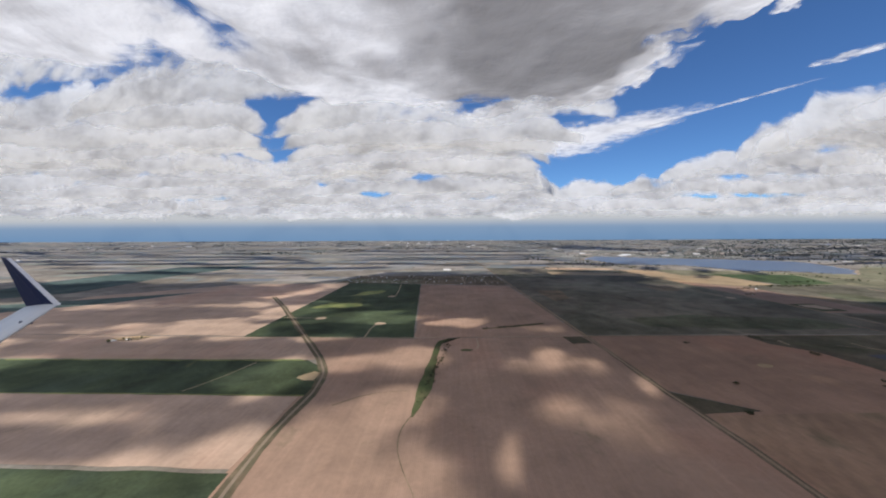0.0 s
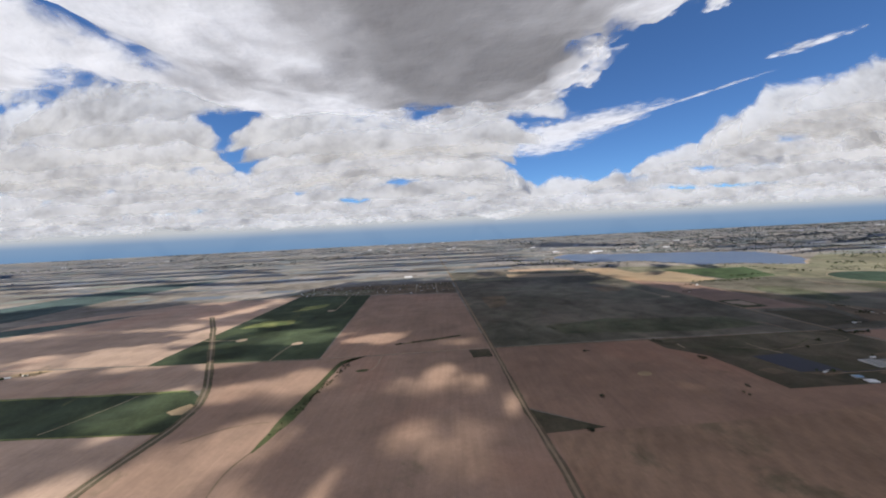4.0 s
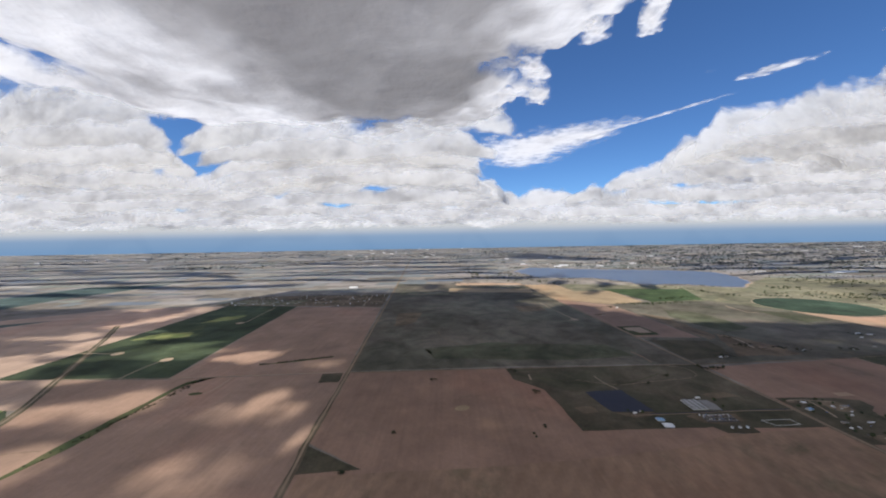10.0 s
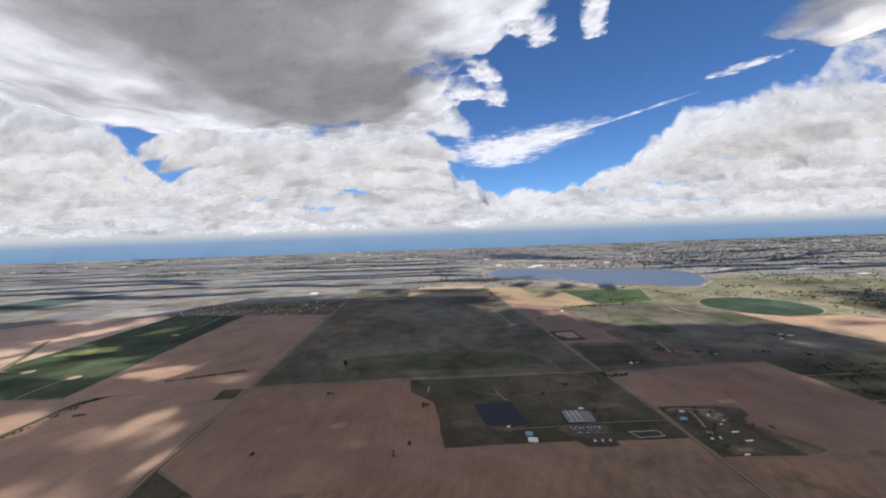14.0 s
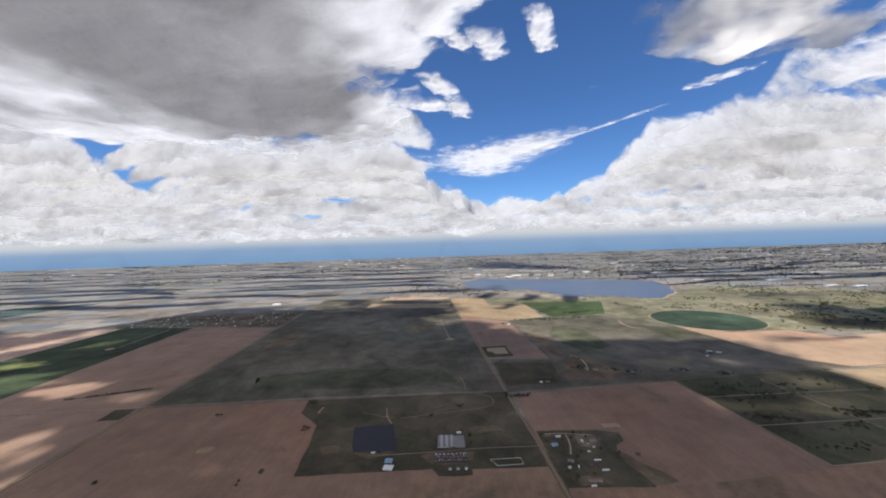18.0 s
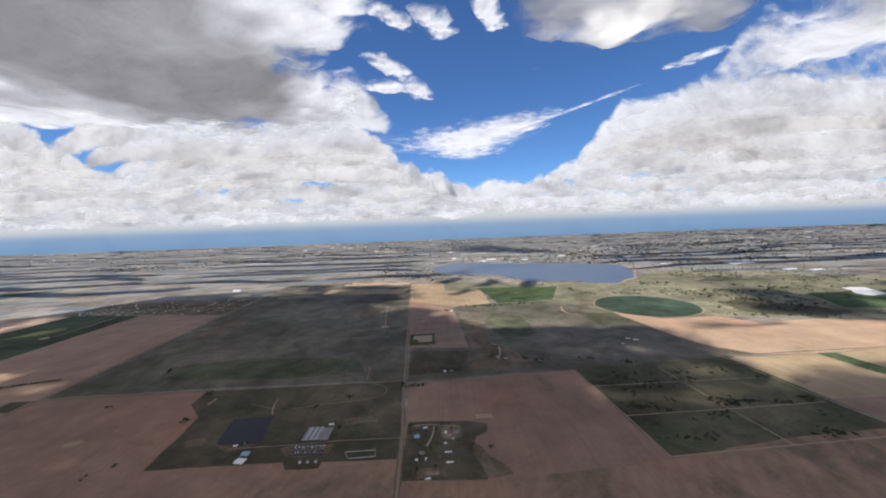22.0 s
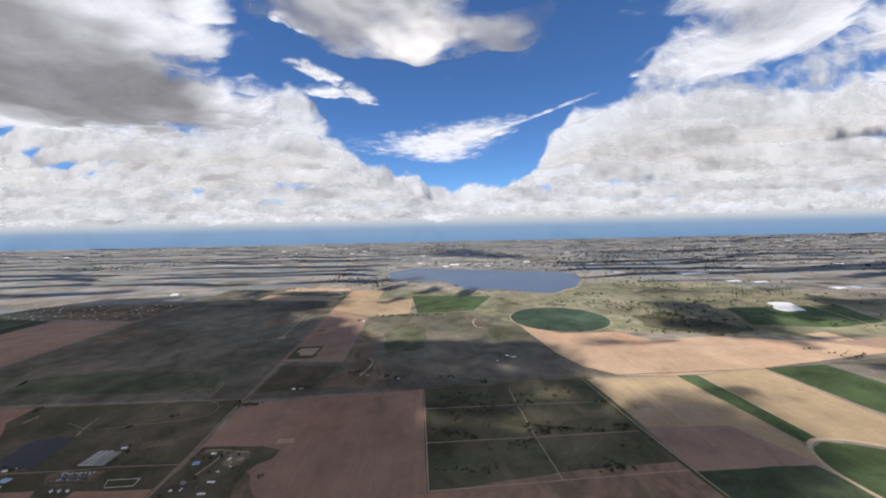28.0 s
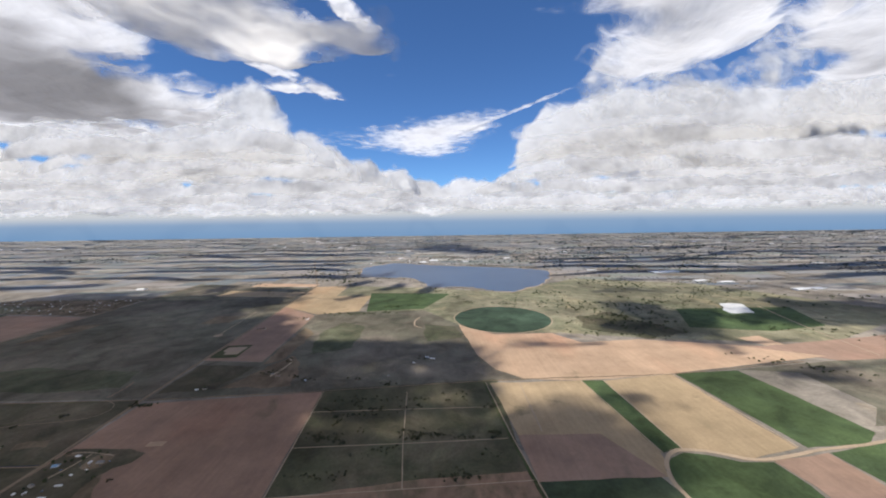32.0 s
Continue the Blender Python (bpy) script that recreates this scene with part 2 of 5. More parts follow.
def sheet(name, points, material, z, label, amount=0.5, category="field", seed=0):
    """A patch of land: a closed outline with a low rim."""
    ring = wobbled(points, 5.0, amount, seed)
    bm = bmesh.new()
    top = [bm.verts.new((x, y, z)) for x, y in ring]
    face = bm.faces.new(top)
    low = [bm.verts.new((x, y, -0.05)) for x, y in ring]
    for i in range(len(ring)):
        j = (i + 1) % len(ring)
        bm.faces.new((top[i], low[i], low[j], top[j]))
    bmesh.ops.triangulate(bm, faces=[face])
    bmesh.ops.recalc_face_normals(bm, faces=bm.faces)
    return tagged(part(name, bm, material), label, category, kind="structure")


def ribbon(name, points, width, material, z, label, category="road", wobble=0.3, step=4.0):
    """A road, track or ditch along a line, with slightly uneven edges."""
    line = []
    for a, b in zip(points, points[1:]):
        a, b = Vector(a), Vector(b)
        n = max(1, min(80, int((b - a).length / step)))
        line += [a.lerp(b, i / n) for i in range(n)]
    line.append(Vector(points[-1]))
    for _ in range(2):
        line = [line[0]] + [(p + q * 2 + r) / 4 for p, q, r in zip(line, line[1:], line[2:])] + [line[-1]]
    verts = []
    for i, p in enumerate(line):
        d = (line[min(i + 1, len(line) - 1)] - line[max(i - 1, 0)]).normalized()
        side = Vector((-d.y, d.x))
        w = width[0] + (width[1] - width[0]) * i / (len(line) - 1) if isinstance(width, tuple) else width
        for s in (-1, 1):
            q = p + side * s * (w / 2 + wobble * float(fbm(p.x + s * 31, p.y, 9.0, 3, 5)))
            verts += [(q.x, q.y, -0.05), (q.x, q.y, z)]
    faces = []
    for i in range(len(line) - 1):
        k = 4 * i
        faces += [(k + 1, k + 3, k + 7, k + 5), (k, k + 1, k + 5, k + 4), (k + 3, k + 2, k + 6, k + 7)]
    return tagged(part(name, mesh(name, verts, faces), material), label, category, kind="structure")


grid_x = [-9000, -4000, -2000, -1000, -500, 0, 500, 1000, 2000, 4000, 9000]
grid_y = [-3000, -1500, -500, 0, 500, 1000, 2000, 3500, 5200]
bm = bmesh.new()
rows_v = [[bm.verts.new((x, y, 0)) for x in grid_x] for y in grid_y]
for j in range(len(grid_y) - 1):
    for i in range(len(grid_x) - 1):
        bm.faces.new((rows_v[j][i], rows_v[j][i + 1], rows_v[j + 1][i + 1], rows_v[j + 1][i]))
tagged(part("ground", bm, M_GROUND), "dry olive-brown prairie that reaches the horizon", "ground", kind="structure")

# west of the section road
sheet("field", [(-420, 188), (-81, 190), (-82, 231), (-420, 236)], M_PINK, 0.05, "pale pinkish fallow field in broken sunlight")
sheet("field", [(-420, 100), (-68, 100), (-66, 147), (-420, 145)], M_PINK, 0.05, "pale fallow field between two green strips")
sheet("field", [(-300, 187), (-85, 190), (-70, 178), (-65, 164), (-66, 147), (-300, 146)], M_WHEAT, 0.07, "long dark green strip of young wheat")
sheet("field", [(-300, 98), (-69, 98), (-66, 60), (-300, 60)], M_WHEAT, 0.07, "dark green wheat field beside the paved road")
sheet("field", [(-149, 232), (-151, 486), (-48, 474), (-29, 231)], M_WHEAT, 0.07, "large dark green wheat field with sunlit patches")
sheet("field", [(-420, 236), (-149, 234), (-151, 480), (-300, 470), (-420, 380)], M_PINK, 0.05, "broad pinkish fallow field in mottled sun")
sheet("field", [(-28, 231), (-47, 472), (72, 458), (89, 239)], M_SOIL, 0.05, "bare brown fallow field beside the gravel road")
sheet("field", [(-60, -420), (-62, 0), (-66, 60), (-70, 100), (-70, 150), (-74, 182), (-84, 200), (-103, 231), (-28, 230), (90, 238), (99, 110), (116, -420)], M_SOIL, 0.06, "wide bare brown field with cloud shadows")
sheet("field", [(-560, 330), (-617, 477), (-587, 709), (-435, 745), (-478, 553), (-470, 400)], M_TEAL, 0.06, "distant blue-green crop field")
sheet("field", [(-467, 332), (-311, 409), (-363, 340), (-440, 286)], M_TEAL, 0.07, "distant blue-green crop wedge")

# between the two section roads
sheet("pasture", [(76, 450), (92, 240), (200, 245), (331, 246), (304, 640), (62, 690)], M_PASTURE, 0.05, "dark olive pasture in cloud shade")
sheet("field", [(91, 238), (199, 242), (201, 223), (210.5, 214.5), (217, 207.5), (219.5, 192), (220.5, 178), (222, 164), (284, 166), (287, 161), (302, 160), (302, 165), (337, 165), (359, -420), (119, -420), (97, 136), (124, 139), (96, 157)], M_SOIL_E, 0.06, "bare reddish-brown field with a notched edge")
sheet("field", [(101, 135), (155, 138.5), (211, 143), (262, 151), (286, 160), (338, 164.5), (360, -420), (118, -420)], M_SOIL_S, 0.075, "drab brown field with darker weedy stains")
sheet("grass_corner", [(95, 156), (124, 139), (98, 136)], M_YARD, 0.08, "small green wedge of grass beside the road")
sheet("farmyard", [(199, 242), (331, 245), (338, 165), (302, 165), (302, 160), (287, 161), (284, 166), (222, 164), (220, 178), (219, 192), (216.5, 207.5), (210, 214.5), (201, 223)], M_YARD, 0.07, "dark grassy farm plot with tracks and sheds")

# east of the second section road
sheet("field", [(336, 239), (452, 252), (457, 158), (576, 166), (590, 60), (342, 60)], M_SOIL_E, 0.06, "tilled reddish-brown field with fine rows")
sheet("field", [(343, 149), (376, 150), (432, 154), (456, 157.5), (527, 169), (577, 173), (640, -420), (362, -420)], M_SOIL_S, 0.075, "drab brown field south of the homestead")
sheet("homestead_yard", [(339, 194), (370, 193.5), (381, 190), (380, 183), (374, 179), (372, 172), (374, 162), (376, 150), (339, 151)], M_YARD, 0.09, "dark yard with sheds, trees and vehicles")
sheet("pasture", [(330, 310), (381, 304), (373, 451), (424, 468), (435, 467), (510, 470), (556, 400), (577, 285), (597, 267), (452, 254), (334, 243)], M_PASTURE, 0.05, "dark olive pasture around scattered farms")
sheet("plots", [(451, 255), (576, 267), (575, 171), (458, 159)], M_PLOT, 0.07, "dark green fenced plots with scrub and lanes")
sheet("field", [(312, 498), (373, 451), (381, 306), (328, 310)], M_SOIL, 0.07, "brown fallow strip with a stock pond")
sheet("field", [(302, 646), (362, 650), (366, 565), (423, 562), (424, 468), (374, 455), (312, 498)], M_TAN, 0.07, "pale sunlit stubble field with a stepped edge")
sheet("field", [(418, 583), (549, 571), (510, 476), (435, 467)], M_CROP, 0.08, "green crop field near the lake")
sheet("meadow", [(366, 650), (366, 566), (424, 562), (436, 467), (512, 468), (556, 400), (590, 372), (660, 370), (760, 345), (900, 330), (1100, 420), (1000, 620), (800, 700), (700, 620), (650, 570), (500, 625)], M_MEADOW, 0.05, "pale green sunlit meadow below the lake")
sheet("field", [(554, 402), (590, 368), (649, 369), (669, 341), (727, 347), (800, 330), (860, 300), (768, 283), (710, 272), (637, 263), (597, 267), (577, 285), (566, 315)], M_SAND, 0.08, "bare tan field in broken sunlight")
sheet("field", [(727, 346), (830, 324), (990, 352), (1015, 300), (860, 291), (800, 328)], M_SOIL, 0.075, "dark brown ploughed field in cloud shade")
sheet("field", [(570, 261), (637, 263), (646, 186), (640, 168), (581, 166)], M_TAN, 0.08, "pale stubble field with drifted soil")
# cloud shade over this corner is painted in as brown soil
sheet("field", [(577, 200), (622, 200), (638, 168), (579, 166)], M_SOIL, 0.1, "brown corner of the stubble field, coloured in for cloud shade")
sheet("field", [(637, 263), (653, 263), (658, 187), (646, 184)], M_CROP, 0.09, "narrow strip of green crop")
sheet("field", [(654, 262), (709, 271), (717, 186), (688, 179), (658, 187)], M_TAN, 0.08, "pale stubble field between green crops")
sheet("field", [(712, 272), (763, 276), (768, 235), (771, 197), (758, 189), (722, 186)], M_CROP, 0.08, "broad green crop field")
sheet("field", [(578, 166), (635, 169), (640, 150), (655, 90), (585, 90)], M_WHEAT, 0.09, "dark green wheat field beside the lane")
sheet("field", [(840, 458), (988, 459), (950, 381), (877, 365), (803, 382)], M_CROP, 0.07, "green crop field with pale plastic sheeting")


def disc(cx, cy, rx, ry, turn, count=72):
    return [(cx + rx * math.cos(a) * math.cos(turn) - ry * math.sin(a) * math.sin(turn), cy + rx * math.cos(a) * math.sin(turn) + ry * math.sin(a) * math.cos(turn)) for a in (2 * math.pi * k / count for k in range(count))]


sheet("field", disc(608, 427, 57, 55, 0), M_CIRCLE, 0.1, "round green field under centre-pivot watering", 0.2)
sheet("field", [(643, 60), (642, 147), (640, 160), (640, 172), (648, 180), (657, 184), (667, 182), (680, 176.5), (695, 176), (697, 161), (695, 147), (690, 100), (685, 60)], M_CROP, 0.1, "green crop field inside a bending dirt lane", 0.2)
sheet("field", [(696, 177), (728, 182), (729, 166), (728, 100), (720, 60), (687, 60), (692, 100), (697, 147), (699, 161)], M_SOIL, 0.09, "drab brown plot beside the green crop")
sheet("field", [(729, 182), (748, 186), (790, 194), (900, 213), (940, 120), (900, 60), (722, 60), (730, 100), (731, 166)], M_CROP, 0.09, "green crop field beside the dirt lane")
sheet("field", [(764, 277), (806, 270), (803, 222), (778, 203), (900, 217), (1000, 260), (1015, 300), (860, 291)], M_PASTURE, 0.07, "grey-brown weedy field beyond the crops")

# lake
M_WATER = Nodes("lake_water")
M_WATER.bump(M_WATER.noise(0.9, 4, 0.6), 0.25, 0.25)
M_WATER = M_WATER.done(M_WATER.ramp(M_WATER.noise(0.006, 5, 0.6), (0.35, (0.045, 0.075, 0.13)), (0.65, (0.065, 0.1, 0.16))), 0.35, 0.25)
LAKE = [(332, 893), (396, 1001), (463, 960), (524, 930), (607, 900), (715, 860), (782, 807), (750, 700), (710, 630), (653, 578), (619, 592), (585, 622), (546, 628), (515, 621), (506, 663), (465, 736), (360, 753)]
sheet("lake_shore", [(cx * 1.02 - 11, cy * 1.03 - 22) for cx, cy in LAKE], M_PATH, 0.08, "pale sandy shore of the lake", 4.0, "shore")
sheet("lake", LAKE, M_WATER, 0.16, "calm grey-blue reservoir with a bent shoreline", 5.0, "lake")

# roads: a verge with the roadway on it
M_VERGE = growth("weedy_verge", (0.085, 0.08, 0.05), (0.15, 0.115, 0.078), patch=0.09, dry=(0.2, 0.155, 0.105), dry_at=0.58)
def road(points, width, verge, material, label, side=M_TRACK):
    ribbon("road_verge", points, verge, side, 0.12, "strip of dry grass and ditch along the road", "verge", 0.5)
    ribbon("road", points, width, material, 0.16, label, "road", 0.12)


road([(-60, 2500), (20, 1250), (60, 701), (84, 339), (91, 234), (95, 157), (99, 116), (104, -60), (117, -420)], 1.0, 3.2, M_ROAD, "straight gravel section road with grassy edges")
road([(-60, 1900), (150, 1050), (302, 655), (325, 335), (332, 240), (337, 180), (339, 142), (346, -60), (361, -420)], 1.2, 2.6, M_ROAD, "straight paved section road between farms")
road([(-62, 60), (-66, 100), (-67, 121), (-65, 150), (-68, 172), (-80, 195), (-106, 234), (-164, 321), (-205, 378)], 1.1, 4.8, M_ASPHALT, "winding dirt road with dark verges and ditches", M_VERGE)
road([(92, 238), (197, 241), (331, 244), (452, 253), (560, 264), (605, 267), (710, 271), (830, 290)], 0.3, 1.2, M_ROAD, "narrow gravel road between fields", M_WORN)
ribbon("road", [(642, 60), (640, 150), (638, 166), (645, 180), (655, 187), (672, 184.5), (684, 178), (697, 178), (724, 184), (757, 188), (790, 195), (900, 215)], 2.0, M_PATH, 0.16, "pale dirt lane bending round the crop circle")

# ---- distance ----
# glowing wall: blue haze and pale cloud are painted up its height
M_FAR = Nodes("hazed_range")
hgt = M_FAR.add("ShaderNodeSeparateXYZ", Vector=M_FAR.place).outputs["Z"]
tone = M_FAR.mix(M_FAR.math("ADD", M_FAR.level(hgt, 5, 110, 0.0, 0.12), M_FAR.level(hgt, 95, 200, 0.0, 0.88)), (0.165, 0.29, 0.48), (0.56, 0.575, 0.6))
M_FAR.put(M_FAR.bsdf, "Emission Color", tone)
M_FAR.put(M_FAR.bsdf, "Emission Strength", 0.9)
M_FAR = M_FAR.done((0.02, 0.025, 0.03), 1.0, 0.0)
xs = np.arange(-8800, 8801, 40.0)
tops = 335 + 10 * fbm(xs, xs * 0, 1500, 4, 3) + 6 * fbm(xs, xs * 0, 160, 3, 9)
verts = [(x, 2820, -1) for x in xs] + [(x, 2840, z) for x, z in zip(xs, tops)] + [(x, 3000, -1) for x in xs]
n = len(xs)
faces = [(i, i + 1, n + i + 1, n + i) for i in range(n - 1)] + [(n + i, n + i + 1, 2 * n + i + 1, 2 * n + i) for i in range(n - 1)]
tagged(part("backdrop", mesh("backdrop", verts, faces), M_FAR), "glowing backdrop of a mountain range, blue haze and pale cloud painted in", "mountains", kind="structure")

# ---- clouds ----
# outlines in plan; the unseen near corners are set to light the fields
GAP = [(535, 40), (525, 190), (450, 255), (325, 272), (285, 330), (225, 345), (262, 400), (268, 520), (290, 630), (255, 850), (248, 1050), (360, 1420), (560, 1700), (740, 1420), (765, 1100), (700, 800), (662, 580), (715, 500), (690, 400), (655, 300), (700, 262), (900, 250), (950, 40)]
HOLES = [[(-375, 595), (-295, 605), (-410, 925), (-520, 900)], [(745, 250), (800, 300), (832, 375), (848, 450), (872, 492), (905, 480), (897, 404), (835, 310), (815, 250)], [(-285, 260), (-222, 265), (-232, 330), (-243, 400), (-256, 340)]]
THICK = [(-260, 120), (-240, 400), (-110, 460), (30, 545), (150, 550), (225, 490), (238, 400), (228, 300), (245, 180), (245, 120)]


def cloud_material(name, contrast=1.0, thin_edge=-0.05, full_edge=0.92, relief=1.0):
    """Lit cloud seen from below: ragged edges, heaped heads, thin and thick parts, shade painted in."""
    n = Nodes(name)
    where = n.add("ShaderNodeAttribute")
    where.attribute_name = "cloud_flow"
    flow = where.outputs["Vector"]
    curl = n.add("ShaderNodeTexNoise", Vector=flow, Scale=0.03, Detail=4.0, Roughness=0.55).outputs["Color"]
    bent = n.add("ShaderNodeVectorMath", Vector=curl)
    bent.operation = "MULTIPLY_ADD"
    bent.inputs[1].default_value = (34, 34, 0)
    n.tree.links.new(flow, bent.inputs[2])
    heads = 0.0
    for size, share in ((1 / 62, 0.6), (1 / 24, 0.4)):
        cells = n.add("ShaderNodeTexVoronoi", Vector=bent.outputs[0], Scale=size)
        cells.voronoi_dimensions, cells.feature = "2D", "SMOOTH_F1"
        cells.inputs["Smoothness"].default_value = 0.6
        heads = n.math("ADD", heads, n.math("MULTIPLY", cells.outputs["Distance"], share))
    crease = n.math("SUBTRACT", heads, 0.42)
    dens = n.add("ShaderNodeAttribute")
    dens.attribute_name = "cloud_cover"
    thick = n.add("ShaderNodeAttribute")
    thick.attribute_name = "cloud_grey"
    wisp = n.noise(0.024, 9, 0.62, flow, distortion=0.25)
    fac = n.math("ADD", dens.outputs["Fac"], n.math("MULTIPLY", n.math("SUBTRACT", wisp, 0.5), 2.2))
    fac = n.math("SUBTRACT", fac, n.math("MULTIPLY", crease, 0.8))
    alpha = n.level(fac, thin_edge, full_edge)
    # grey bases and dark creases are painted into the cloud's tone
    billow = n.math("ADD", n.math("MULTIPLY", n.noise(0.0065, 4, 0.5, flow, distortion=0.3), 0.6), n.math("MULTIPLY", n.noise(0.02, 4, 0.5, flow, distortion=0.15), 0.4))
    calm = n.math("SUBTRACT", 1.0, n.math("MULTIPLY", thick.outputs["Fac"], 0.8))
    grey_tone = n.math("ADD", thick.outputs["Fac"], n.math("MULTIPLY", n.math("SUBTRACT", billow, 0.5), n.math("MULTIPLY", calm, 2.4 * contrast)))
    grey_tone = n.math("ADD", grey_tone, n.math("MULTIPLY", crease, n.math("MULTIPLY", calm, 0.8 * contrast)))
    tone = n.ramp(grey_tone, (0.0, (0.86, 0.86, 0.855)), (0.3, (0.74, 0.74, 0.737)), (0.65, (0.46, 0.457, 0.458)), (1.0, (0.235, 0.232, 0.235)))
    height = n.math("SUBTRACT", n.noise(0.014, 4, 0.48, flow), n.math("MULTIPLY", heads, 0.4))
    bump = n.add("ShaderNodeBump", Strength=0.6 * relief, Distance=18.0, Height=height)
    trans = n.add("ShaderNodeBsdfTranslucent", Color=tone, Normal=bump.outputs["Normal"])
    diff = n.add("ShaderNodeBsdfDiffuse", Color=(0.85, 0.85, 0.86, 1), Normal=bump.outputs["Normal"])
    body = n.add("ShaderNodeMixShader", Fac=0.3)
    n.tree.links.new(trans.outputs[0], body.inputs[1])
    n.tree.links.new(diff.outputs[0], body.inputs[2])
    clear = n.add("ShaderNodeBsdfTransparent")
    mixed = n.add("ShaderNodeMixShader", Fac=alpha)
    n.tree.links.new(clear.outputs[0], mixed.inputs[1])
    n.tree.links.new(body.outputs[0], mixed.inputs[2])
    n.tree.links.new(mixed.outputs[0], n.out.inputs["Surface"])
    return n.mat


M_CLOUD = cloud_material("cloud")
M_CLOUD_LOOSE = cloud_material("loose_cloud", 1.0, -0.35, 1.25, 0.6)


def spread(near, step, grow, far):
    """Distances that lie close together at first and widen outwards."""
    out, d, s = [0.0], 0.0, step
    while d < far:
        if d > near:
            s *= grow
        d += s
        out.append(min(d, far))
    return out


def banks_from(x):
    """How far off the flat deck ends and the upright cloud banks take over."""
    return 440 + 150 * np.clip((x + 300) / 120, 0, 1) - 150 * np.clip((x - 600) / 60, 0, 1)


gx = spread(750, 6.0, 1.045, 8800)
gx = np.array([300 - v for v in gx[:0:-1]] + [300 + v for v in gx])
gy = np.array([520 - v for v in spread(300, 6.0, 1.06, 2200)[:0:-1]] + [520 + v for v in spread(300, 6.0, 1.025, 600)])
CX, CY = np.meshgrid(gx, gy)
warp_x = 32 * fbm(CX, CY, 70, 4, 11) + 9 * fbm(CX, CY, 17, 3, 12)
warp_y = 32 * fbm(CX, CY, 70, 4, 23) + 9 * fbm(CX, CY, 17, 3, 24)
gap = edge_distance(CX + warp_x, CY + warp_y, GAP)
for hole in HOLES:
    gap = np.minimum(gap, edge_distance(CX + 0.6 * warp_x, CY + 0.6 * warp_y, hole) + 18)
mottle = fbm(CX * 0.62, CY * 1.9, 46, 6, 43)
density = np.clip(gap / 34.0, -2.0, 1.6)
near = np.clip((248 - CY) / 25, 0, 1)
# unseen deck breaks, put in to sun the fields: place, half widths, how open
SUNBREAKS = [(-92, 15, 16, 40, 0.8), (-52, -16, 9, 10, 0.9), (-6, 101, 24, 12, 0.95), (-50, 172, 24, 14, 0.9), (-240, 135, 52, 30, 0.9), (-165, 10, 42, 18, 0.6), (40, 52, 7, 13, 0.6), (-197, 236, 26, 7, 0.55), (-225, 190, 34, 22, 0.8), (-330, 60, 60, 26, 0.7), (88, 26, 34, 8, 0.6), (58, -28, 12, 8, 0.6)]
# near deck thinned out of view to dapple the western fields
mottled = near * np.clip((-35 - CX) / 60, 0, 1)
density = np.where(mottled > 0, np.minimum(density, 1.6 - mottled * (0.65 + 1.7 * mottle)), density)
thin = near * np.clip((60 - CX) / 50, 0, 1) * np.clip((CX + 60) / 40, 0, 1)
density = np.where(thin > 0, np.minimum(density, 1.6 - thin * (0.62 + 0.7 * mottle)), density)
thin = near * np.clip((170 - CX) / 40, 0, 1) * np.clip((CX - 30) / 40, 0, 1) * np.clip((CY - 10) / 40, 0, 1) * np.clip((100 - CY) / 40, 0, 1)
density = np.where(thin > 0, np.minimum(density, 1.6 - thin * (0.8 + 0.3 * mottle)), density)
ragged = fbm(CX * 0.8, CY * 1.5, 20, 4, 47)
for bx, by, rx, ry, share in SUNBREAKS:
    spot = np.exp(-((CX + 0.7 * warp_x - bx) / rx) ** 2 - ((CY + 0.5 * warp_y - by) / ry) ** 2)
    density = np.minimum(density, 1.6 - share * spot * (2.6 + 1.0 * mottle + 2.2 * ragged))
# cloud added, mostly out of view, to shade the eastern fields
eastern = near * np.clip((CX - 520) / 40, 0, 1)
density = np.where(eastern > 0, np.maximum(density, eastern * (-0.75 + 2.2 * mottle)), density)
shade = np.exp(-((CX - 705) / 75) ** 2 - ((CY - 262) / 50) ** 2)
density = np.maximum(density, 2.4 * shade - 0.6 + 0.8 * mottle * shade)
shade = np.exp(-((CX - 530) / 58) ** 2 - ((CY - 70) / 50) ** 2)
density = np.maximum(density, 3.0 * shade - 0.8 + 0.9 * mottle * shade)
far_open = np.clip((CY - 700) / 400, 0, 1)
density = np.minimum(density, 1.6 - np.clip((CY + 40 * fbm(CX, CY, 80, 3, 71) - banks_from(CX) + 110) / 120, 0, 1) * 3.2)
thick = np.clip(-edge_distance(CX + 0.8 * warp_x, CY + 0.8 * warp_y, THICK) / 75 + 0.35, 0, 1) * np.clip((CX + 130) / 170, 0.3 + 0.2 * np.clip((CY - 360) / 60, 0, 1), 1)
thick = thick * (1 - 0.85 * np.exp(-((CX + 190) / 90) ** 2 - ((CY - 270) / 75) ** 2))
# deck overhead, out of view, made thicker to darken the ground below
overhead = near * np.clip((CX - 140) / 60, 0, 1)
# deck thinned here to let more sun on to the low cloud
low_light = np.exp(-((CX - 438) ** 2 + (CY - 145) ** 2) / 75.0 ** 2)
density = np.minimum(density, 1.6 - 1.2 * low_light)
# shade of the thick parts goes into the colour as grey
deck_grey = 0.2 + 0.84 * np.maximum(thick, (1.15 - 0.9 * np.clip((CX - 325) / 70, 0, 1)) * overhead) + 0.2 * fbm(CX, CY, 150, 4, 51)
rim = np.exp(-np.clip(gap, 0, None) / 40.0)
CZ = 262 - 6 * thick + 20 * rim * (1 - far_open) + 7 * fbm(CX, CY, 120, 3, 61) + 3 * fbm(CX, CY, 40, 2, 66)
ny, nx = CX.shape
